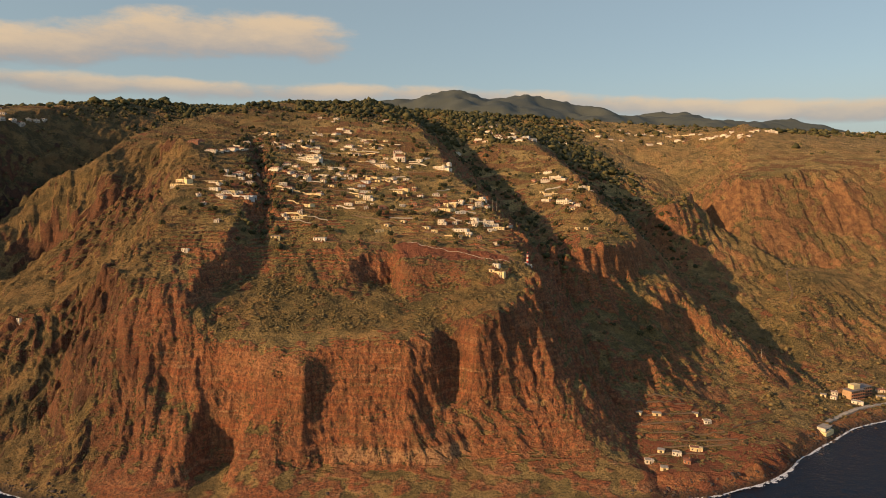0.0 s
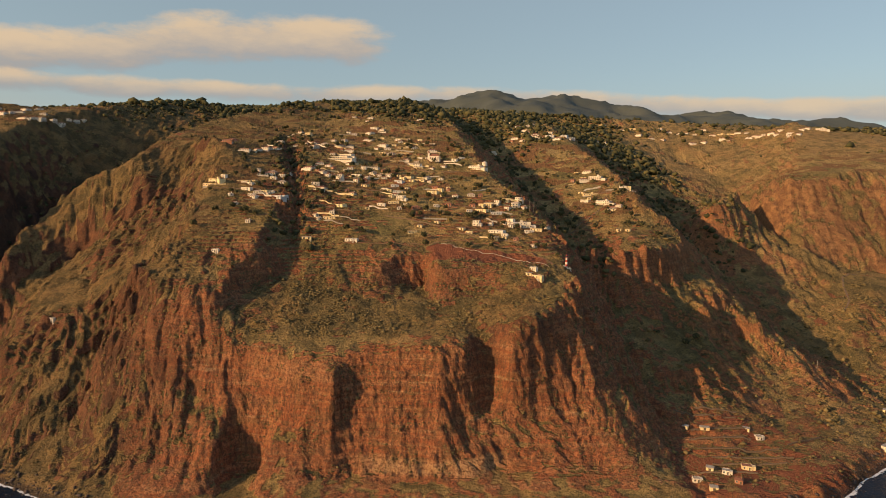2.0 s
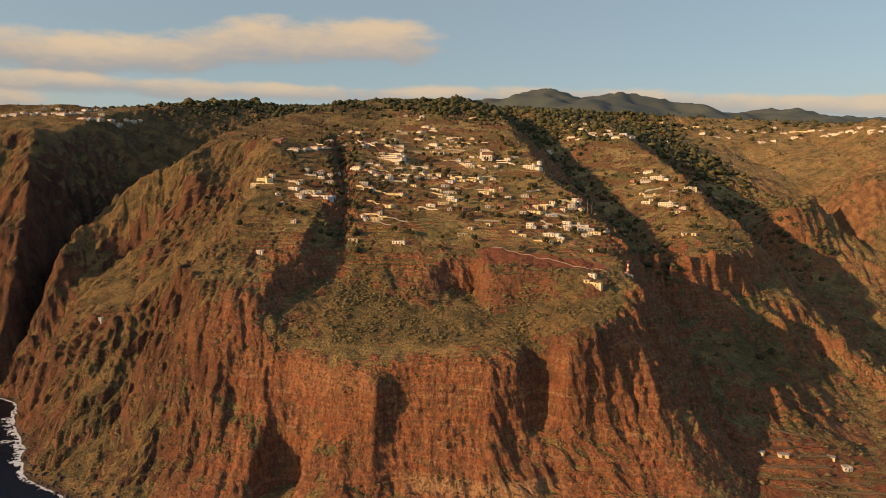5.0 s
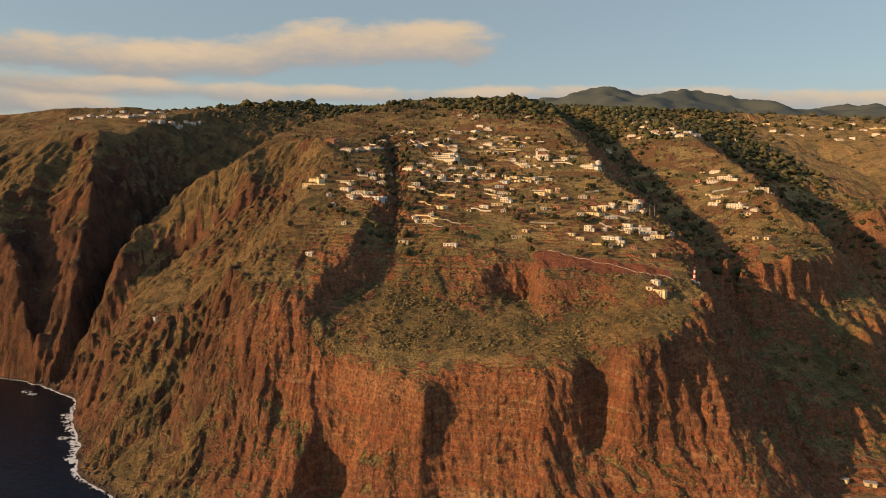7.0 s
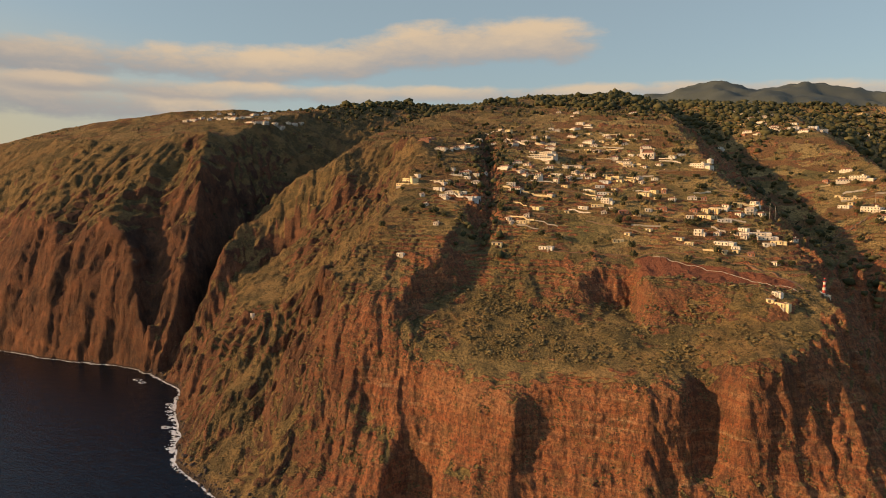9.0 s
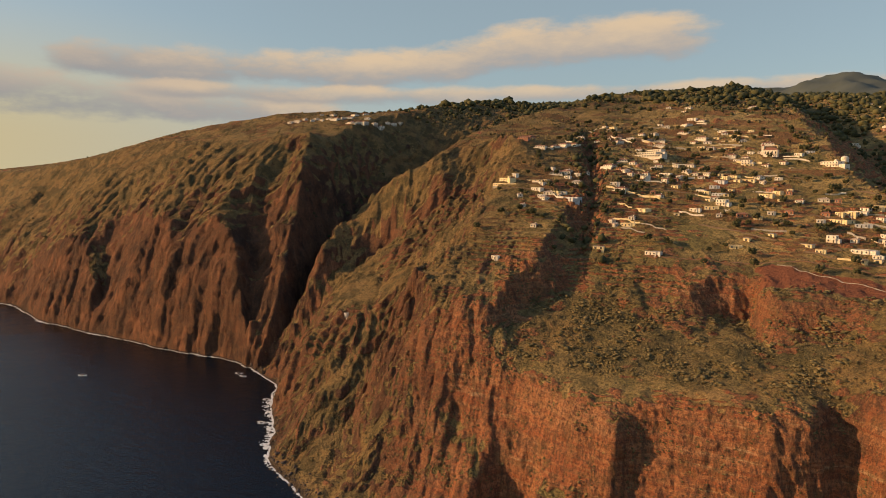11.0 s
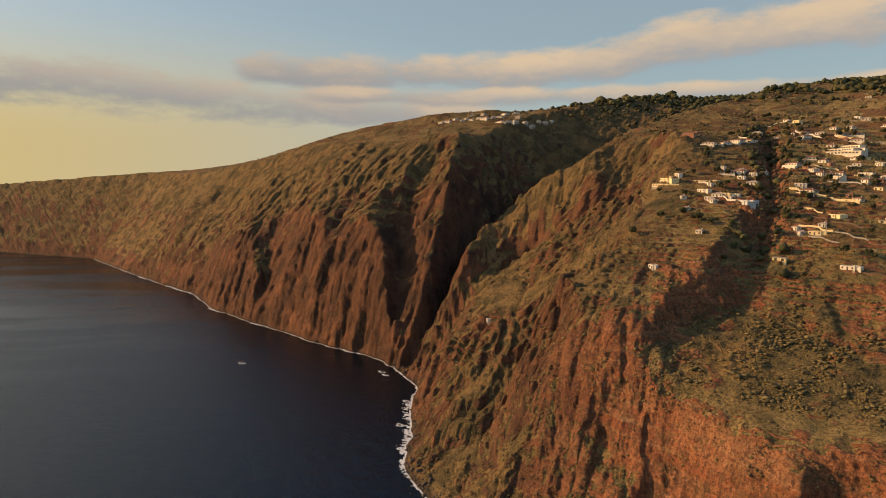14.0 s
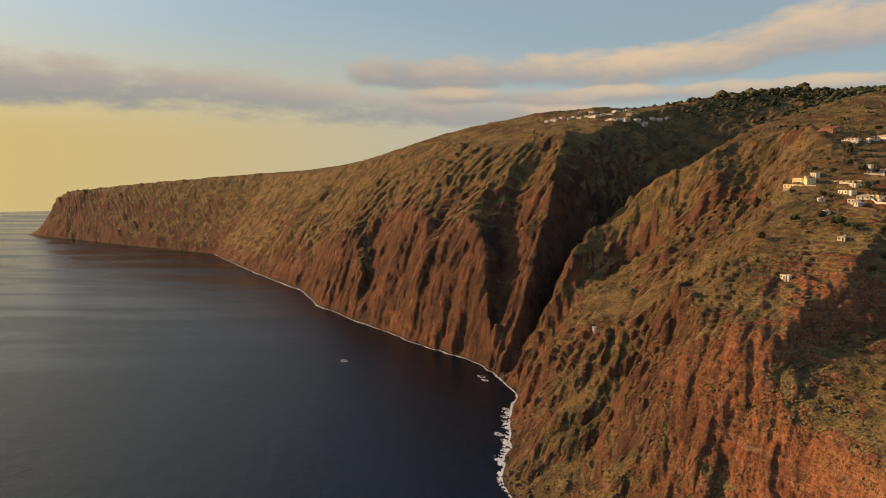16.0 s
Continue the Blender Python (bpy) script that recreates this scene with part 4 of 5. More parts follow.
VILLAGE_HOUSES_B = [(14, 750, 13, "w"), (-97, 753, 7, "h"), (22, 754, 8, "h"), (-244, 759, 12, "h"), (-27, 762, 8, "h"), (47, 765, 8, "c"), (-96, 767, 9, "g"), (-55, 769, 9, "y"), (-9, 770, 9, "h"), (-36, 778, 6, "r"), (-46, 780, 7, "y"), (-229, 782, 6, "h"), (-102, 783, 8, "g"), (-183, 788, 7, "h"), (-148, 788, 8, "h"), (-178, 791, 7, "h"), (-191, 794, 10, "h"), (-170, 797, 8, "h"), (-98, 797, 9, "g"), (-141, 797, 7, "r"), (-155, 800, 9, "y"), (-210, 804, 13, "h"), (-137, 805, 9, "h"), (-60, 805, 6, "h"), (-74, 807, 15, "f"), (-117, 807, 8, "h"), (-111, 815, 11, "h"), (-167, 817, 6, "h"), (-125, 817, 8, "h"), (-190, 822, 8, "h")]
settle(VILLAGE_HOUSES_B, "houses of the village")
VILLAGE_HOUSES_C = [(-163, 824, 7, "h"), (-135, 825, 10, "h"), (-205, 832, 12, "h"), (-134, 845, 9, "h"), (-169, 845, 7, "h"), (-62, 859, 7, "h"), (-180, 860, 34, "L"), (-270, 861, 13, "h"), (-81, 865, 10, "c"), (-46, 865, 8, "h"), (-3, 866, 29, "w"), (-181, 868, 34, "L"), (-84, 884, 8, "h"), (-100, 893, 19, "h"), (-60, 894, 14, "h"), (-228, 899, 12, "h"), (-69, 902, 10, "h"), (-277, 904, 10, "h"), (-256, 905, 8, "h"), (-181, 910, 16, "h"), (-244, 910, 7, "h"), (-25, 910, 7, "g"), (-124, 917, 9, "h"), (-115, 920, 17, "f"), (-218, 920, 10, "h"), (-200, 927, 14, "h"), (-185, 930, 14, "h"), (-131, 936, 9, "h"), (-67, 938, 12, "h"), (-211, 944, 8, "h")]
settle(VILLAGE_HOUSES_C, "houses of the village")
VILLAGE_HOUSES_D = [(-94, 949, 10, "h"), (-139, 951, 12, "h"), (-268, 977, 7, "h"), (-165, 978, 17, "h"), (-118, 978, 8, "h"), (-191, 994, 11, "h"), (-107, 995, 6, "h"), (-168, 1009, 12, "h"), (-155, 1036, 14, "h"), (-186, 1088, 8, "h"), (-184, 1109, 9, "h"), (-213, 1112, 7, "h"), (24, 1130, 10, "c"), (-100, 1135, 12, "h"), (-147, 1150, 11, "h")]
settle(VILLAGE_HOUSES_D, "houses of the village")
RIDGE_HOUSES_A = [(170, 957, 26, "w"), (153, 959, 16, "h"), (166, 999, 13, "h"), (152, 899, 23, "y"), (142, 882, 11, "w"), (164, 862, 20, "w"), (171, 845, 17, "h"), (180, 843, 11, "h"), (200, 902, 11, "y"), (208, 900, 11, "h"), (67, 1204, 15, "h"), (78, 1241, 13, "h"), (82, 1181, 17, "h"), (95, 1238, 13, "h"), (101, 1200, 15, "h"), (113, 1186, 15, "g"), (127, 1192, 13, "g"), (150, 1188, 13, "g"), (165, 1206, 13, "g"), (106, 1338, 14, "h"), (120, 1325, 17, "h"), (77, 1301, 12, "h"), (87, 1283, 11, "h"), (60, 1191, 11, "r"), (173, 762, 6, "f"), (164, 770, 5, "f"), (483, 1504, 20, "h"), (513, 1513, 17, "h"), (557, 1524, 26, "h"), (572, 1511, 20, "h")]
settle(RIDGE_HOUSES_A, "houses on the east ridge")
RIDGE_HOUSES_B = [(604, 1490, 29, "h"), (620, 1476, 17, "h"), (636, 1430, 19, "h"), (643, 1386, 19, "h"), (681, 1419, 17, "h"), (724, 1425, 31, "w"), (701, 1435, 14, "h"), (427, 1540, 17, "h"), (401, 1545, 14, "h"), (379, 1564, 14, "h"), (260, 1373, 12, "h"), (240, 1364, 12, "h"), (1110, 1763, 26, "h"), (1208, 1841, 20, "h"), (200, 1336, 12, "h")]
settle(RIDGE_HOUSES_B, "houses on the east ridge")
UPLAND_HOUSES = [(249, 1614, 12, "y"), (273, 1612, 9, "w"), (303, 1638, 15, "y"), (325, 1622, 12, "h"), (346, 1604, 15, "h"), (374, 1620, 12, "y"), (447, 1633, 9, "h"), (463, 1616, 15, "h"), (482, 1609, 15, "w"), (500, 1603, 15, "h"), (515, 1586, 9, "h"), (552, 1636, 12, "h"), (551, 1572, 15, "h"), (571, 1573, 15, "y"), (586, 1561, 12, "y"), (606, 1562, 12, "h"), (615, 1535, 9, "h"), (618, 1495, 12, "h"), (626, 1472, 9, "h"), (637, 1454, 12, "h"), (654, 1452, 15, "h"), (634, 1370, 9, "h"), (652, 1372, 15, "h"), (67, 1332, 9, "c"), (93, 1465, 12, "w"), (114, 1410, 9, "h"), (117, 1251, 12, "h"), (129, 1216, 9, "w"), (90, 1255, 12, "h"), (76, 1284, 12, "h"), (58, 1395, 12, "h"), (51, 1546, 9, "h"), (103, 1209, 12, "h"), (162, 1186, 9, "h"), (140, 1171, 12, "h")]
settle(UPLAND_HOUSES, "houses on the upland")
BROW_HOUSES = [(-124, 626, 10, "w"), (48, 569, 6, "w"), (50, 560, 7, "y"), (44, 564, 6, "f")]
settle(BROW_HOUSES, "houses on the brow")
SHORE_HOUSES = [(166, 519, 5, "f"), (181, 518, 7, "f"), (216, 524, 5, "f"), (222, 515, 5, "w"), (195, 471, 7, "y"), (168, 468, 5, "f"), (178, 464, 5, "w"), (154, 455, 5, "w"), (180, 447, 5, "r"), (160, 438, 5, "f"), (372, 583, 5, "h"), (379, 594, 5, "h"), (366, 590, 5, "f"), (386, 572, 7, "w"), (420, 588, 7, "f"), (430, 603, 7, "h"), (414, 608, 5, "f")]
settle(SHORE_HOUSES, "houses by the shore")
WEST_HAMLET = [(-768, 898, 11, "h"), (-761, 908, 13, "h"), (-754, 917, 9, "h"), (-741, 919, 11, "h"), (-738, 927, 9, "h"), (-725, 926, 11, "h"), (-714, 932, 11, "h"), (-703, 935, 13, "h"), (-699, 948, 11, "h"), (-695, 961, 13, "h"), (-664, 927, 14, "h"), (-651, 928, 14, "h"), (-645, 934, 12, "h"), (-661, 965, 9, "h"), (-639, 954, 11, "h"), (-637, 966, 13, "h"), (-636, 984, 11, "h"), (-634, 999, 13, "h"), (-629, 1011, 9, "h"), (-746, 949, 10, "h"), (-728, 957, 10, "h"), (-703, 985, 12, "h"), (-698, 1009, 12, "h")]
settle(WEST_HAMLET, "houses of the west hamlet")
SPUR_HOUSES = [(-295, 722, 19, "y"), (-298, 712, 13, "y"), (-266, 725, 29, "f"), (-254, 728, 11, "f"), (-251, 751, 12, "h"), (-243, 762, 11, "h"), (-239, 698, 11, "h"), (-240, 688, 9, "h"), (-215, 695, 12, "g"), (-228, 698, 6, "h"), (-236, 574, 5, "w"), (-225, 628, 5, "h"), (-297, 821, 16, "h"), (-286, 835, 13, "h"), (-278, 847, 18, "h"), (-271, 864, 14, "h"), (-332, 870, 14, "r"), (-324, 833, 12, "r"), (-400, 584, 6, "w"), (-265, 687, 5, "h"), (-253, 668, 5, "h")]
settle(SPUR_HOUSES, "houses on the west spur")
# sheds, annexes and small dwellings that crowd round the listed ones
more = []
for x, y, w, kind in VILLAGE_HOUSES_A + VILLAGE_HOUSES_B + VILLAGE_HOUSES_C + VILLAGE_HOUSES_D[:9] + SPUR_HOUSES[:10] + RIDGE_HOUSES_A[:24]:
    for _ in range(3):
        a, b = x + random.choice((-1, 1)) * random.uniform(7, 19), y + random.uniform(-13, 13)
        if random.random() < 0.62 and float(slope_at(np.array([a]), np.array([b]))[0]) < 0.45 and all(math.hypot(a - p[0], (b - p[1]) * 1.2) > 8 for p in VILLAGE_HOUSES_A + VILLAGE_HOUSES_B + VILLAGE_HOUSES_C + more):
            more.append((round(a), round(b), random.choice((5, 5, 5, 7, 7, 9)), random.choice("hhffywwwr")))
settle((more[::2] + more[1::4])[:96], "houses of the village")

# ---- landmarks ----
def beacon(x, y):
    """Red and white banded light tower with a walled keeper's yard."""
    thing = tagged(new("lighthouse"), "red and white banded light tower with white yard", "lighthouse")
    z = float(ground(x, y))
    for k in range(5):
        part("tower_band", drum(1.25 - 0.08 * k, 1.17 - 0.08 * k, 2.0 * k, 2.0 * k + 2.0), WHITE if k % 2 == 0 else RED, thing, "white painted band" if k % 2 == 0 else "red painted band")
    part("gallery", drum(1.5, 1.5, 10.0, 10.25), RED, thing)
    lantern = part("lantern", drum(0.75, 0.75, 10.25, 11.9), glass, thing, "glazed lantern room")
    part("dome", drum(0.95, 0.1, 11.9, 12.8), RED, lantern, "red lantern cap")
    part("keepers_house", box((-7.5, -1.5, -1.5, 3.0, -3, 2.8), bevel=0.05), WHITE, thing)
    part("yard_wall", box((-12, 3.5, -3.0, -2.7, -4, 0.8), (3.2, 3.5, -2.7, 4.0, -3, 0.8), (-12, -11.7, -2.7, 3.0, -3, 0.8)), WHITE, thing, "low white boundary wall")
    thing.matrix_world = pose(x, y, z + 0.2, 0, 0, 14)


def church(x, y):
    thing = tagged(new("church"), "white village church with square bell tower", "church")
    part("nave", box((-7, 7, -4, 4, -4, 6), bevel=0.05), WHITE, thing)
    part("roof", hip_roof(14, 8, 6, 2.6, 0.4), TILES, thing, "terracotta tiled roof")
    tower = part("bell_tower", box((-9.6, -7, -2, 0.8, -4, 10.5), bevel=0.05), WHITE, thing)
    part("spire", hip_roof(2.6, 2.8, 0, 2.2, 0.15), TILES, tower).location = (-8.3, -0.6, 10.5)
    for k in range(4):
        part("window", box((-5.5 + 3.4 * k, -4.5 + 3.4 * k, -4.08, -3.95, 2.0, 4.4)), glass, thing)
    thing.matrix_world = pose(x, y, float(ground(x, y)) + 0.4, 0, 0, -8)


def tank(x, y):
    thing = tagged(new("water_tank"), "round white water tank with shallow dome", "water tank")
    part("drum", drum(3.6, 3.6, -4, 4.2, 20), WHITE, thing)
    part("dome", drum(3.7, 0.6, 4.2, 5.6, 20), WHITE, thing)
    thing.matrix_world = pose(x, y, float(ground(x, y)) + 0.3)


def mast(x, y, tall):
    thing = tagged(new("utility_pole"), "slender grey utility pole with cross arm", "utility pole", "poles of the village")
    part("pole", drum(0.22, 0.14, -1.5, tall, 8), CONCRETE, thing)
    part("cross_arm", box((-1.1, 1.1, -0.08, 0.08, tall - 0.9, tall - 0.72)), WOOD, thing)
    thing.matrix_world = pose(x, y, float(ground(x, y)), 0, 0, 20)


def hotel(x, y):
    thing = tagged(new("hotel"), "three-storey seafront hotel with orange balconies", "hotel")
    for w0, w1, yy in ((-16, 2, 0.0), (3, 18, 4.0)):
        wing = part("wing", box((w0, w1, yy - 4, yy + 5, -3, 9), bevel=0.05), TAN, thing)
        part("roof", box((w0 - 0.4, w1 + 0.4, yy - 4.6, yy + 5.4, 9, 9.4), bevel=0.05), SLATE, wing, "flat grey roof")
        n = int((w1 - w0) / 3)
        for s in range(3):
            part("balcony", box((w0 + 0.2, w1 - 0.2, yy - 5.2, yy - 4.02, 3 * s, 3 * s + 0.95)), ROSE, wing, "orange balcony front")
            for k in range(n):
                xx = w0 + 1.5 + 3 * k
                part("window", box((xx - 0.9, xx + 0.9, yy - 4.1, yy - 3.95, 3 * s + 0.97, 3 * s + 2.5)), glass, wing)
    part("upper_block", box((-9, 0, -1, 5, 9.4, 13.5), bevel=0.05), CREAM, thing, "cream rooftop storey")
    thing.matrix_world = pose(x, y, float(ground(x, y)) + 0.5, 0, 0, 22)


def shore_house(x, y):
    thing = tagged(new("quay_house"), "white flat-roofed house on a yellow sea wall", "house")
    part("sea_wall", box((-9, 9, -5.5, 5.5, -5, 3.2), bevel=0.08), CREAM, thing, "yellow painted retaining wall")
    part("wall", box((-8, 7, -4, 4.5, 3.2, 7.2), bevel=0.05), WHITE, thing)
    part("roof", box((-8.5, 7.5, -4.5, 5, 7.2, 7.5), bevel=0.05), CONCRETE, thing, "pale concrete roof slab")
    for k in range(5):
        part("window", box((-6.9 + 2.9 * k, -5.4 + 2.9 * k, -4.1, -3.95, 4.3, 6.2)), glass, thing)
    thing.matrix_world = pose(x, y, 3.0, 0, 0, 36) @ Matrix.Diagonal((0.78, 0.78, 0.78, 1.0))


beacon(80, 596)
church(-60, 893)
tank(8, 884)
for x, y, tall in ((58, 744, 14), (63, 748, 14), (-150, 674, 9), (-60, 760, 9), (120, 742, 9), (258, 812, 9), (170, 880, 9), (330, 640, 9)):
    mast(x, y, tall)
hotel(400, 590)
shore_house(324, 517)


def wall_along(name, points, high, thick, mat, label, category, foot=3.0):
    """A wall that follows the ground along a line."""
    p = along(points, 3.0)
    t = np.gradient(p[:, :2], axis=0)
    t /= np.linalg.norm(t, axis=1, keepdims=True) + 1e-9
    side = np.stack([-t[:, 1], t[:, 0]], 1) * thick / 2
    z = ground(p[:, 0], p[:, 1])
    verts, faces = [], []
    for k in range(len(p)):
        for s, h in ((1, -foot), (1, high), (-1, high), (-1, -foot)):
            verts.append((p[k, 0] + s * side[k, 0], p[k, 1] + s * side[k, 1], z[k] + h))
        if k:
            a = 4 * (k - 1)
            faces += [(a + i, a + (i + 1) % 4, a + 4 + (i + 1) % 4, a + 4 + i) for i in range(4)]
    faces += [(3, 2, 1, 0), tuple(range(len(verts) - 4, len(verts)))]
    return tagged(new(name, mesh_of(name, verts, faces, mat)), label, category)


wall_along("field_wall", [(-36, 628), (-10, 620), (36, 604), (60, 594), (63, 586)], 0.4, 0.3, CONCRETE, "pale boundary wall beside the red field", "wall")
wall_along("field_wall", [(-196, 742), (-170, 740), (-142, 736)], 2.0, 0.6, CREAM, "cream retaining wall below village gardens", "wall")
for line in ([(-172, 700), (-130, 694)], [(-100, 690), (-40, 676)], [(-70, 826), (-20, 820)], [(-150, 760), (-110, 764)], [(-60, 715), (-20, 706)], [(10, 800), (45, 790)], [(-130, 868), (-90, 872)],
             [(140, 900), (190, 890)], [(100, 800), (150, 812)], [(-20, 655), (40, 640)], [(-230, 640), (-205, 646)], [(-290, 700), (-240, 706)], [(165, 505), (215, 512)], [(170, 516), (222, 524)], [(168, 494), (230, 498)], [(175, 484), (236, 487)], [(160, 530), (212, 536)], [(172, 474), (226, 476)], [(158, 464), (200, 464)], [(240, 505), (272, 520)], [(180, 540), (216, 545)]):
    wall_along("terrace_wall", line, 1.1, 0.7, DRYSTONE, "dry-stone terrace wall on the farmed slope", "wall")

# garden and yard walls between the houses
for x, y, w, kind in random.sample(VILLAGE_HOUSES_A + VILLAGE_HOUSES_B + VILLAGE_HOUSES_C + more, 80):
    a, long, lean = x + random.uniform(-8, 8), random.uniform(6, 13), random.uniform(-3, 3)
    b = y + random.choice((-1, 1)) * random.uniform(8, 12)
    if float(slope_at(np.array([a]), np.array([b]))[0]) > 0.42:
        continue
    wall_along("garden_wall", [(a - long, b - lean), (a + long, b + lean)], random.uniform(0.8, 1.8), 0.5, random.choice((CREAM, CONCRETE, WHITE, DRYSTONE)), "rendered garden wall between village plots", "wall")


def ribbon(name, points, wide, mat, label, lift=0.25):
    p = along(points, 2.5)
    t = np.gradient(p[:, :2], axis=0)
    t /= np.linalg.norm(t, axis=1, keepdims=True) + 1e-9
    verts, faces = [], []
    for k in range(len(p)):
        for s in (1, -1):
            x, y = p[k, 0] - s * t[k, 1] * wide / 2, p[k, 1] + s * t[k, 0] * wide / 2
            verts.append((x, y, float(ground(p[k, 0], p[k, 1])) + lift))
        for s in (1, -1):
            x, y = p[k, 0] - s * t[k, 1] * wide / 2, p[k, 1] + s * t[k, 0] * wide / 2
            verts.append((x, y, float(ground(p[k, 0], p[k, 1])) - 3.0))
        if k:
            a, b = 4 * (k - 1), 4 * k
            faces += [(a, b, b + 1, a + 1), (a, a + 2, b + 2, b), (a + 1, b + 1, b + 3, a + 3)]
    return tagged(new(name, mesh_of(name, verts, faces, mat)), label, "road", kind="structure")


ribbon("road", [(-130, 622), (-60, 632), (-20, 640), (30, 634), (62, 610), (70, 592)], 2.4, painted("earth_track", (0.24, 0.13, 0.07), 0.95, 0.3), "narrow earth track along the brow")
ribbon("road", [(334, 532), (352, 545), (392, 566), (440, 584), (520, 611), (700, 655)], 4.0, CONCRETE, "pale seafront road above the shingle", 0.6)
ribbon("road", [(430, 778), (448, 800), (462, 840), (474, 864), (500, 880)], 1.8, DRYSTONE, "pale mule path on the far slope", 0.5)
ribbon("road", [(112, 812), (140, 828), (158, 850), (168, 880)], 1.8, DRYSTONE, "pale lane to the ridge houses", 0.4)


# ---- growth: scrub, woods, trees ----
BALL = bmesh.new()
bmesh.ops.create_icosphere(BALL, subdivisions=1, radius=1.0)
BALL_V = np.array([v.co[:] for v in BALL.verts])
BALL_F = np.array([[v.index for v in f.verts] for f in BALL.faces])
BALL.free()
NUB_V = np.array([(1, 0, 0), (0, 1, 0), (-1, 0, 0), (0, -1, 0), (0, 0, 1), (0, 0, -1)], float)
NUB_F = np.array([(0, 1, 4), (1, 2, 4), (2, 3, 4), (3, 0, 4), (1, 0, 5), (2, 1, 5), (3, 2, 5), (0, 3, 5)])


def clumps(name, x, y, z, wide, tall, mat, seed, rough=0.3, small=False):
    """Many ragged clumps as one mesh: twelve corners each (six if small), every corner pushed about."""
    ball_v, ball_f = (NUB_V, NUB_F) if small else (BALL_V, BALL_F)
    r = np.random.default_rng(seed)
    n, k = len(x), len(ball_v)
    v = ball_v[None] * (1 + rough * r.normal(size=(n, k, 1)).clip(-1.6, 1.6))
    spin = r.uniform(0, 6.28, n)
    c, s = np.cos(spin)[:, None], np.sin(spin)[:, None]
    vx, vy = v[..., 0] * c - v[..., 1] * s, v[..., 0] * s + v[..., 1] * c
    squeeze = r.uniform(0.7, 1.3, n)[:, None]
    co = np.stack([x[:, None] + vx * (wide * 0.5)[:, None] * squeeze, y[:, None] + vy * (wide * 0.5)[:, None] / squeeze, z[:, None] + (v[..., 2] * 0.5 + 0.32) * tall[:, None]], -1).reshape(-1, 3)
    faces = (ball_f[None] + (np.arange(n) * k)[:, None, None]).reshape(-1, 3).astype(np.int32)
    me = bpy.data.meshes.new(name)
    me.vertices.add(len(co))
    me.vertices.foreach_set("co", co.astype(np.float32).ravel())
    me.loops.add(faces.size)
    me.loops.foreach_set("vertex_index", faces.ravel())
    me.polygons.add(len(faces))
    me.polygons.foreach_set("loop_start", (np.arange(len(faces)) * 3).astype(np.int32))
    me.update(calc_edges=True)
    me.materials.append(mat)
    return new(name, me)


def scatter(count, x0, x1, y0, y1, seed, chance):
    """Places on the ground, kept by a chance that depends on x, y, slope and height."""
    r = np.random.default_rng(seed)
    x, y = r.uniform(x0, x1, count), r.uniform(y0, y1, count)
    z = ground(x, y)
    e = 1.5
    lean = np.hypot(ground(x + e, y) - z, ground(x, y + e) - z) / e
    keep = (r.uniform(0, 1, count) < chance(x, y, z, lean)) & (z > 4)
    return x[keep], y[keep], z[keep], r


HOMES = np.array([(o.matrix_world.translation.x, o.matrix_world.translation.y) for o in scene.objects if o.parent is None and o.name.split(".")[0] in ("house", "church", "water_tank", "lighthouse", "hotel", "quay_house")])


def clear_of_homes(x, y, gap):
    near = np.full(x.shape, 1e9)
    for hx, hy in HOMES:
        near = np.minimum(near, np.hypot(x - hx, (y - hy) * 0.8))
    return near > gap


def scrub_chance(x, y, z, lean):
    patchy = smooth(-0.28, 0.38, fbm(x / 38 + 6, y / 38 + 1, 3))
    shelf = smooth(-215, -170, x) * smooth(70, 40, x) * smooth(486, 500, y) * smooth(596, 575, y)
    field = smooth(-52, -44, x) * smooth(74, 60, x) * smooth(583, 588, y + 0.12 * x) * smooth(630, 624, y + 0.12 * x)
    return np.clip((0.12 + 0.62 * patchy + 0.3 * shelf) * smooth(2.4, 0.8, lean) * (1 - field), 0, 1)


x, y, z, r = scatter(64000, -560, 300, 440, 720, 3, scrub_chance)
ok = clear_of_homes(x, y, 8)
x, y, z = x[ok], y[ok], z[ok]
# each bush is a huddle of lobes
reps = r.integers(1, 6, len(x))
girth = np.repeat(r.gamma(2.0, 0.32, len(x)).clip(0.3, 1.8), reps)
x, y, z = (np.repeat(v, reps) for v in (x, y, z))
x, y = x + girth * r.normal(0, 0.75, len(x)), y + girth * r.normal(0, 0.75, len(x))
z = ground(x, y)
size = girth * r.uniform(0.5, 1.1, len(x))
tagged(clumps("scrub", x, y, z, size * 1.35, size * 0.6, SCRUB, 4, 0.36, True), "low olive-green scrub over the slopes", "scrub", kind="stuff")
x, y, z, r = scatter(14000, -620, 520, 700, 1150, 5, lambda x, y, z, lean: 0.75 * scrub_chance(x, y, z, lean))
ok = clear_of_homes(x, y, 9)
x, y, z = x[ok], y[ok], z[ok]
reps = r.integers(1, 5, len(x))
girth = np.repeat(r.gamma(2.0, 0.75, len(x)).clip(0.6, 3.6), reps)
x, y, z = (np.repeat(v, reps) for v in (x, y, z))
x, y = x + girth * r.normal(0, 0.7, len(x)), y + girth * r.normal(0, 0.7, len(x))
z = ground(x, y)
size = girth * r.uniform(0.5, 1.1, len(x))
tagged(clumps("scrub", x, y, z, size * 1.4, size * 1.15, SCRUB, 6, 0.35, True), "garden shrubs and low trees among the houses", "scrub", kind="stuff")
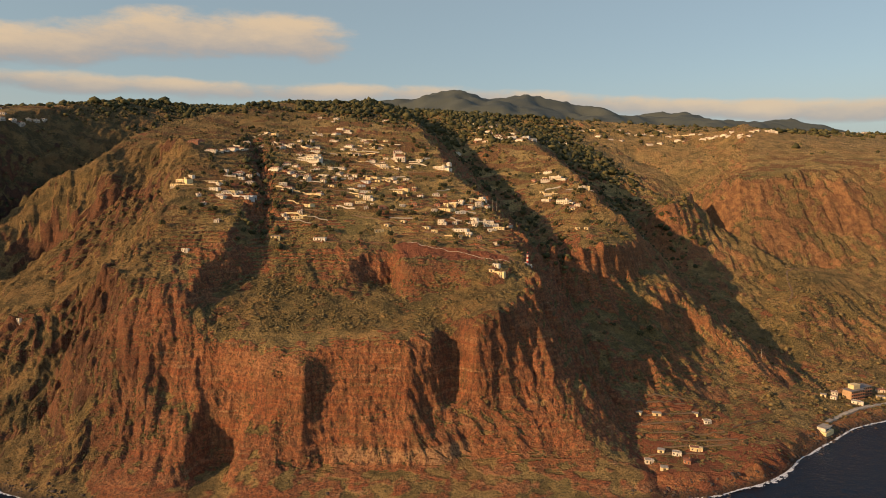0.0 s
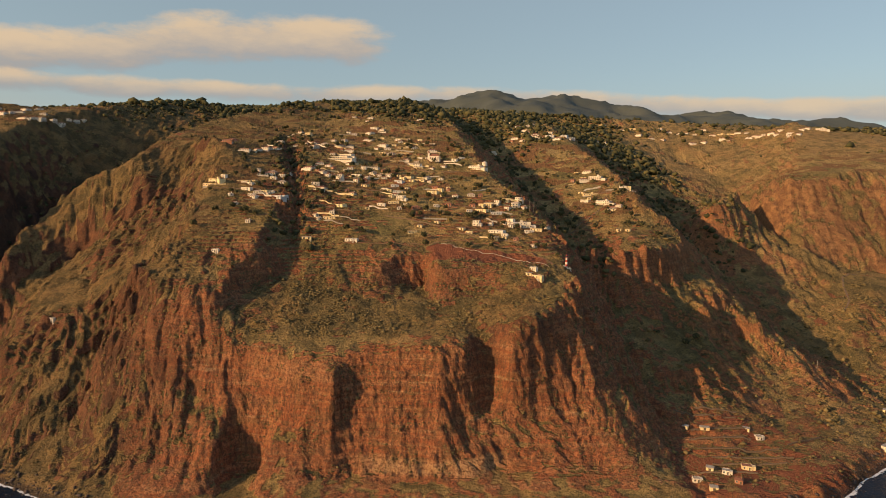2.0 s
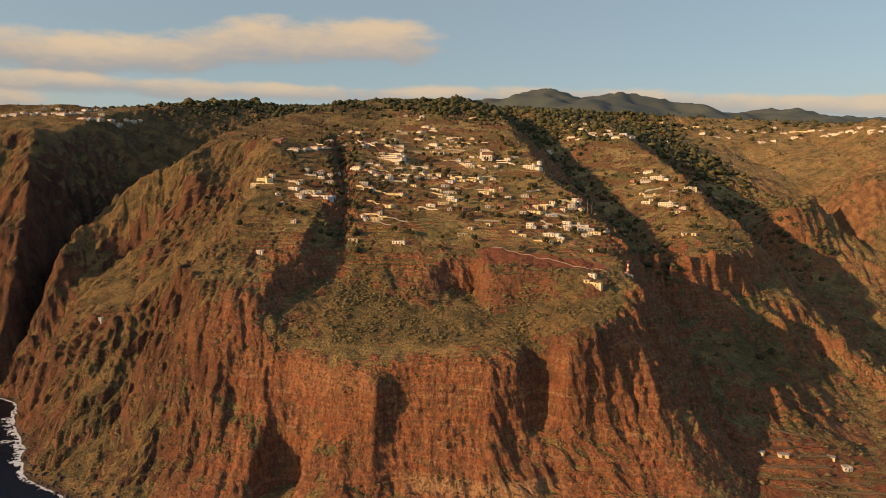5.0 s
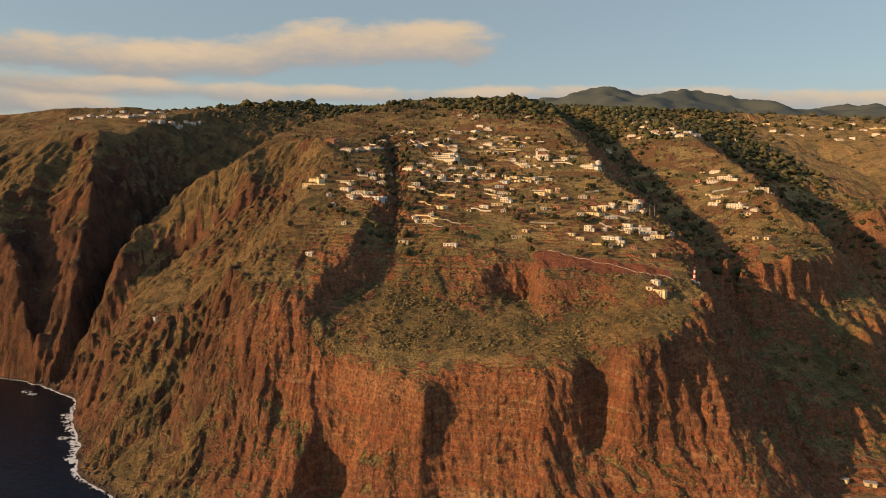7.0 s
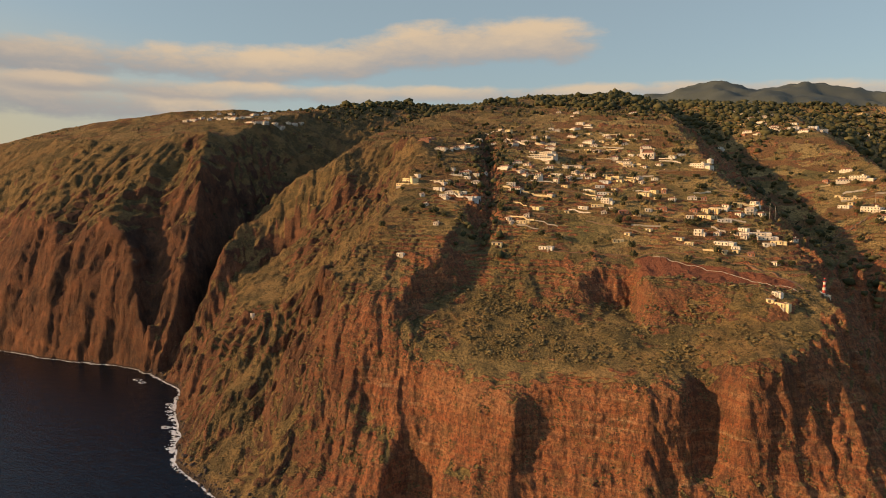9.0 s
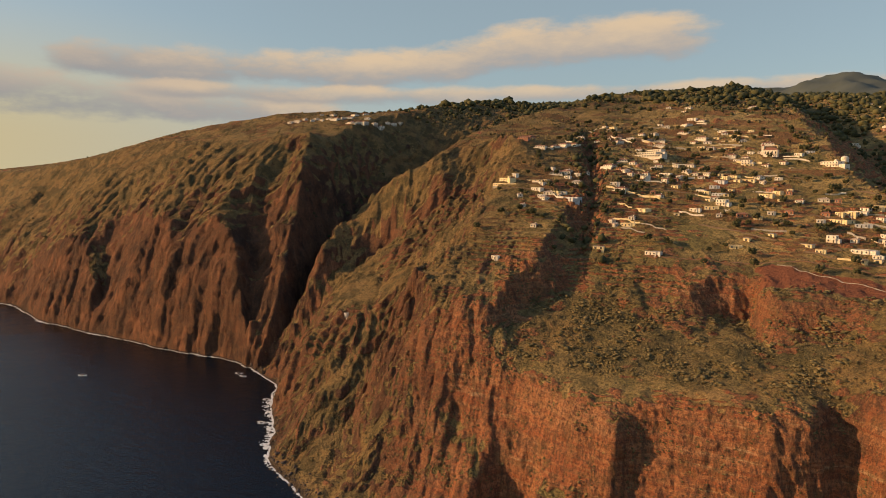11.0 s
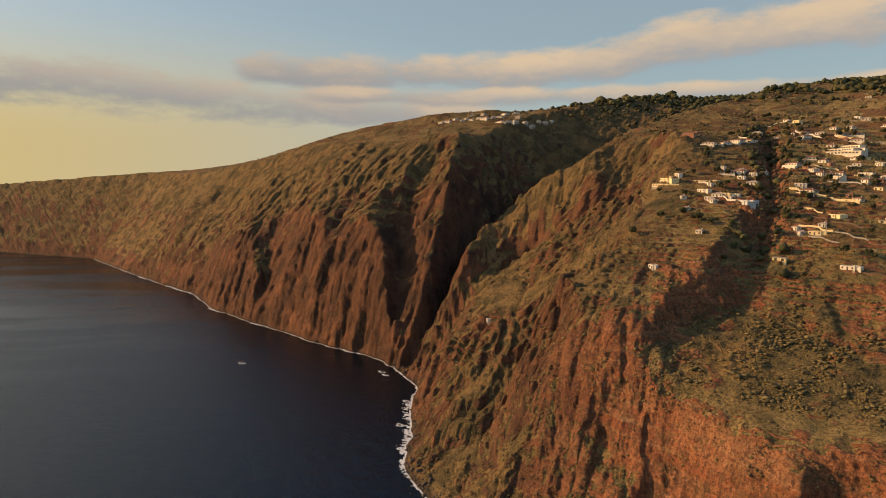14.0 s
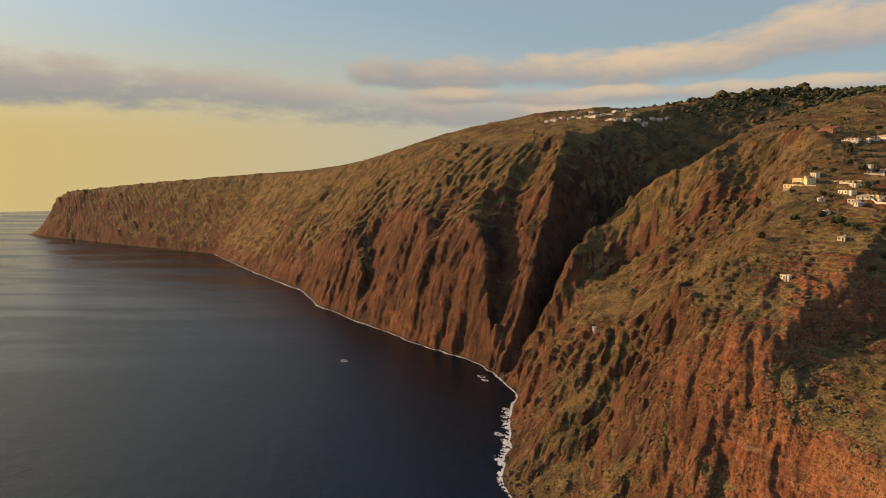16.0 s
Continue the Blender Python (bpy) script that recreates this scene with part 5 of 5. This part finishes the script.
x, y, z, r = scatter(15000, -1500, 1000, 560, 1250, 8, lambda x, y, z, lean: np.where((x > -620) & (x < 520) & (y < 1150), 0, 0.8 * scrub_chance(x, y, z, lean) * (1 - 0.6 * smooth(250, 350, x))))
size = r.gamma(2.0, 0.7, len(x)).clip(0.8, 4.5)
tagged(clumps("scrub", x, y, z, size * 1.4, size, SCRUB, 9, 0.3, True), "scattered scrub on the neighbouring headlands", "scrub", kind="stuff")

x, y, z, r = scatter(16000, 140, 720, 450, 800, 18, lambda x, y, z, lean: (0.25 + 0.75 * smooth(-0.2, 0.3, fbm(x / 30, y / 30, 3))) * smooth(1.6, 0.7, lean) * np.where(x < 300, 0.3, 1.0))
ok = clear_of_homes(x, y, 9)
x, y, z = x[ok], y[ok], z[ok]
size = r.gamma(2.0, 0.7, len(x)).clip(0.5, 4)
tagged(clumps("scrub", x, y, z, size * 1.5, size, SCRUB, 19, 0.35, True), "olive bushes on the eastern shore slope", "scrub", kind="stuff")

# taller thicket on the ledge and in the bowl behind it
x, y, z, r = scatter(13000, -215, 70, 496, 612, 27, lambda x, y, z, lean: smooth(-0.05, 0.4, fbm(x / 26 + 4, y / 26, 3) + 0.25 * smooth(-60, -150, x)) * smooth(1.5, 0.8, lean) * smooth(150, 140, z))
size = r.gamma(2.5, 0.38, len(x)).clip(0.5, 2.6)
tagged(clumps("scrub", x, y, z, size * 1.5, size * 0.65, SCRUB, 28, 0.42), "dark thicket of tall bushes on the cliff ledge", "scrub", kind="stuff")
# tufts that cling to the rock faces
spots, lie_of = np.empty(len(land.data.vertices) * 3, np.float32), np.empty(len(land.data.vertices) * 3, np.float32)
land.data.vertices.foreach_get("co", spots)
land.data.vertices.foreach_get("normal", lie_of)
spots, lie_of = spots.reshape(-1, 3).astype(float), lie_of.reshape(-1, 3)
r = np.random.default_rng(23)
hang = smooth(-0.1, 0.35, fbm(spots[:, 0] / 14, spots[:, 1] / 14 + spots[:, 2] / 60, 3)) * smooth(0.85, 0.6, lie_of[:, 2]) * smooth(6, 14, spots[:, 2])
near = (spots[:, 0] > -560) & (spots[:, 0] < 330) & (spots[:, 1] < 700)
pick = near & (r.uniform(0, 1, len(spots)) < hang * np.where((spots[:, 1] > 438) & (spots[:, 1] < 504), 0.42, 0.8))
x, y, z = spots[pick].T
size = r.gamma(2.0, 0.36, len(x)).clip(0.35, 2.0)
tagged(clumps("scrub", x, y, z - 0.2 * size, size * 1.25, size * 0.8, SCRUB, 24, 0.35, True), "dry tufts and bushes clinging to the cliffs", "scrub", kind="stuff")


# trees added along this line darken the far valley in place of shade
RAVINE_FAR = [(215, 1420), (262, 1320), (285, 1230), (290, 1130), (305, 1040), (300, 940)]


def wood_chance(x, y, z, lean):
    belt = smooth(1020, 1170, y + 120 * fbm(x / 160, y / 160, 2)) * smooth(-0.6, -0.15, fbm(x / 120 + 3, y / 120 + 9, 3))
    belt = belt * (1 - 0.93 * smooth(40, 160, x) * smooth(1650, 1500, y)) * (1 - 0.88 * smooth(240, 330, x))
    bed = np.zeros_like(x)
    for line in (GULLY_EAST[:6], GORGE[3:], RAVINE_FAR, BANK_FOOT):
        p = along(line, 12.0)
        near = np.min(np.hypot(x[:, None] - p[None, :, 0], y[:, None] - p[None, :, 1]), axis=1)
        bed = np.maximum(bed, smooth(95, 60, near + 25 * fbm(x / 40, y / 40, 2)) if line is RAVINE_FAR else smooth(34, 12, near))
    return np.clip(np.maximum(belt, 0.8 * bed), 0, 1)


x, y, z, r = scatter(44000, -1300, 1100, 600, 1900, 11, wood_chance)
ok = clear_of_homes(x, y, 10)
x, y, z = x[ok], y[ok], z[ok]
size = r.gamma(4.0, 1.15, len(x)).clip(2.2, 9.5) * np.where(y > 1150, 1.15, 0.75)
tagged(clumps("woodland", x, y, z, size * 1.3, size, WOODS, 12, 0.26), "dark evergreen woodland on crest and ravines, partly added to darken the far valley", "woodland", kind="stuff")
x, y, z, r = scatter(9000, -2600, 2100, 1450, 2290, 13, lambda x, y, z, lean: smooth(-0.2, 0.2, fbm(x / 240, y / 240, 3)) * (1 - 0.75 * smooth(250, 420, x)))
size = r.uniform(6.0, 12.0, len(x))
tagged(clumps("woodland", x, y, z, size * 1.5, size, WOODS, 14, 0.26, True), "far woods on the upland", "woodland", kind="stuff")


def tree(seed, tall):
    """A small broad tree: tapered trunk, limbs, and a crown of many leaf clumps with gaps."""
    r = np.random.default_rng(seed)
    thing = tagged(new("tree"), "small dark-leaved tree on the village slope", "tree", "village trees")
    bm = drum(0.22, 0.12, -0.8, tall * 0.55, 7)
    for k in range(4):
        limb = bmesh.new()
        bmesh.ops.create_cone(limb, cap_ends=True, segments=5, radius1=0.1, radius2=0.04, depth=tall * 0.4)
        bmesh.ops.transform(limb, matrix=pose(0, 0, tall * 0.42) @ pose(0, 0, 0, 0, 42, 90 * k + 20) @ pose(0, 0, tall * 0.2), verts=limb.verts)
        me = bpy.data.meshes.new("limb")
        limb.to_mesh(me)
        bm.from_mesh(me)
        limb.free()
        bpy.data.meshes.remove(me)
    part("trunk", bm, BARK, thing, "grey-brown forked trunk")
    n = 46
    a, h, q = r.uniform(0, 6.28, n), r.uniform(-1, 1, n), r.uniform(0.35, 1, n) ** 0.5
    px, py, pz = tall * 0.42 * q * np.cos(a) * np.sqrt(1 - 0.6 * h * h), tall * 0.42 * q * np.sin(a) * np.sqrt(1 - 0.6 * h * h), tall * (0.68 + 0.28 * h * q)
    s = r.uniform(0.14, 0.26, n) * tall
    crown = clumps("crown", px, py, pz - 0.16 * s, s * 1.25, s, WOODS, seed + 50, 0.35)
    crown.parent = thing
    return thing


grove = [tree(k, (4.5, 5.5, 7.0)[k]) for k in range(3)]
tx, ty, tz, r = scatter(2200, -300, 220, 610, 1000, 21, lambda x, y, z, lean: np.where(clear_of_homes(x, y, 7), 0.35 * smooth(0.8, 0.4, lean), 0))
tx, ty, tz = tx[:260], ty[:260], tz[:260]
for k, (a, b, c) in enumerate(zip(tx, ty, tz)):
    at = pose(float(a), float(b), float(c), 0, 0, float(r.uniform(0, 360)))
    if k < 3:
        grove[k].matrix_world = at
    else:
        copy_thing(grove[k % 3], at)

# ---- shore: boulders, surf, skerries ----
BOULDER, bn, bs = material("wet_basalt")
spot = bn.noise(bn.node("ShaderNodeNewGeometry", out="Position"), 1.2, 4, 0.6)
finish(bn, bs, bn.mix(spot, (0.028, 0.022, 0.018), (0.10, 0.065, 0.045)), 0.75, spot, 0.6, 0.4)
FOAM, fn, fs = material("sea_foam")
speck = fn.noise(fn.node("ShaderNodeNewGeometry", out="Position"), 0.9, 5, 0.7)
finish(fn, fs, fn.mix(fn.ramp(speck, 0.35, 0.65), (0.50, 0.52, 0.52), (0.80, 0.80, 0.78)), 0.8, speck, 0.6, 0.3)
shore = along([p for p in SHORE if -1600 < p[0] < 900], 2.0)
r = np.random.default_rng(31)
pick = r.integers(0, len(shore), 6500)
off = r.normal(0, 5.5, len(pick)) + 3
edge = np.gradient(shore, axis=0)[pick]
edge /= np.linalg.norm(edge, axis=1, keepdims=True)
bx, by = shore[pick, 0] - edge[:, 1] * off, shore[pick, 1] + edge[:, 0] * off
bz = np.maximum(ground(bx, by), -0.6)
keep = bz < 7
size = r.gamma(2.0, 0.42, len(pick)).clip(0.4, 2.6)
tagged(clumps("boulders", bx[keep], by[keep], bz[keep] - 0.25 * size[keep], size[keep] * 1.4, size[keep], BOULDER, 32, 0.22), "dark basalt boulders and shingle at the waterline", "boulders", kind="stuff")


def surf():
    """Ragged foam: small cells of a strip along the waterline, kept where the wash breaks."""
    line = along([p for p in SHORE if -2300 < p[0] < 900], 1.2)
    for _ in range(8):
        line[1:-1] = 0.5 * line[1:-1] + 0.25 * (line[:-2] + line[2:])
    t = np.gradient(line, axis=0)
    t /= np.linalg.norm(t, axis=1, keepdims=True)
    reach = np.arange(-14.0, 24.0, 0.7)
    gx = line[:, 0][:, None] + t[:, 1][:, None] * reach[None]
    gy = line[:, 1][:, None] - t[:, 0][:, None] * reach[None]
    z = ground(gx, gy)
    edge = reach[np.argmax((z < 0.25) & (np.cumsum(z[:, ::-1] > 0.25, axis=1)[:, ::-1] == 0), axis=1)]
    out = reach[None] - edge[:, None]
    cove = smooth(-500, -440, line[:, 0]) * smooth(-330, -390, line[:, 0])
    wild = smooth(-0.2, 0.45, perlin(line[:, 0] / 70 + 3, line[:, 1] / 70))
    n = fbm(gx / 7, gy / 7, 4, 0.65) + 0.6 * fbm(gx / 2.2 + 7, gy / 2.2, 2)
    width = 1.1 + 3.2 * wild * wild + 3.6 * cove
    keep = (out >= -0.8) & (out < width[:, None] * (0.8 + 1.1 * n)) & ((n > -0.08) | (out < 0.9))
    verts, faces, index = [], [], {}
    for i, j in zip(*np.nonzero(keep[:-1, :-1])):
        ids = []
        for a, b in ((i, j), (i + 1, j), (i + 1, j + 1), (i, j + 1)):
            if (a, b) not in index:
                index[a, b] = len(verts)
                verts.append((gx[a, b], gy[a, b], 0.12 + 0.25 * max(0.0, float(n[a, b]))))
            ids.append(index[a, b])
        faces.append(ids[::-1])
    return tagged(new("surf", mesh_of("surf", verts, faces, FOAM, True)), "white broken surf along the rocks", "surf", kind="stuff")


surf()


def skerry(x, y, size, seed):
    thing = tagged(new("sea_rock"), "small black sea rock ringed with foam", "rock")
    r = np.random.default_rng(seed)
    n = 9
    rock = clumps("rock", r.normal(0, size * 0.3, n), r.normal(0, size * 0.2, n), np.full(n, -0.6), np.full(n, size * 0.8), r.uniform(0.7, 1.4, n) * size * 0.4, BOULDER, seed, 0.25)
    rock.parent = thing
    n = 60
    a, q = r.uniform(0, 6.28, n), r.uniform(0.4, 1.15, n)
    wash = clumps("foam_ring", size * 1.3 * q * np.cos(a), size * 0.7 * q * np.sin(a), np.full(n, -0.1), r.uniform(0.6, 1.6, n), np.full(n, 0.5), FOAM, seed + 1, 0.3)
    wash.parent = thing
    thing.location = (x, y, 0)


for x, y, size, seed in ((-704, 497, 4.5, 41), (-560, 590, 4.0, 42), (-548, 585, 3.0, 43), (-470, 545, 3.0, 44), (-430, 500, 3.5, 45)):
    skerry(x, y, size, seed)
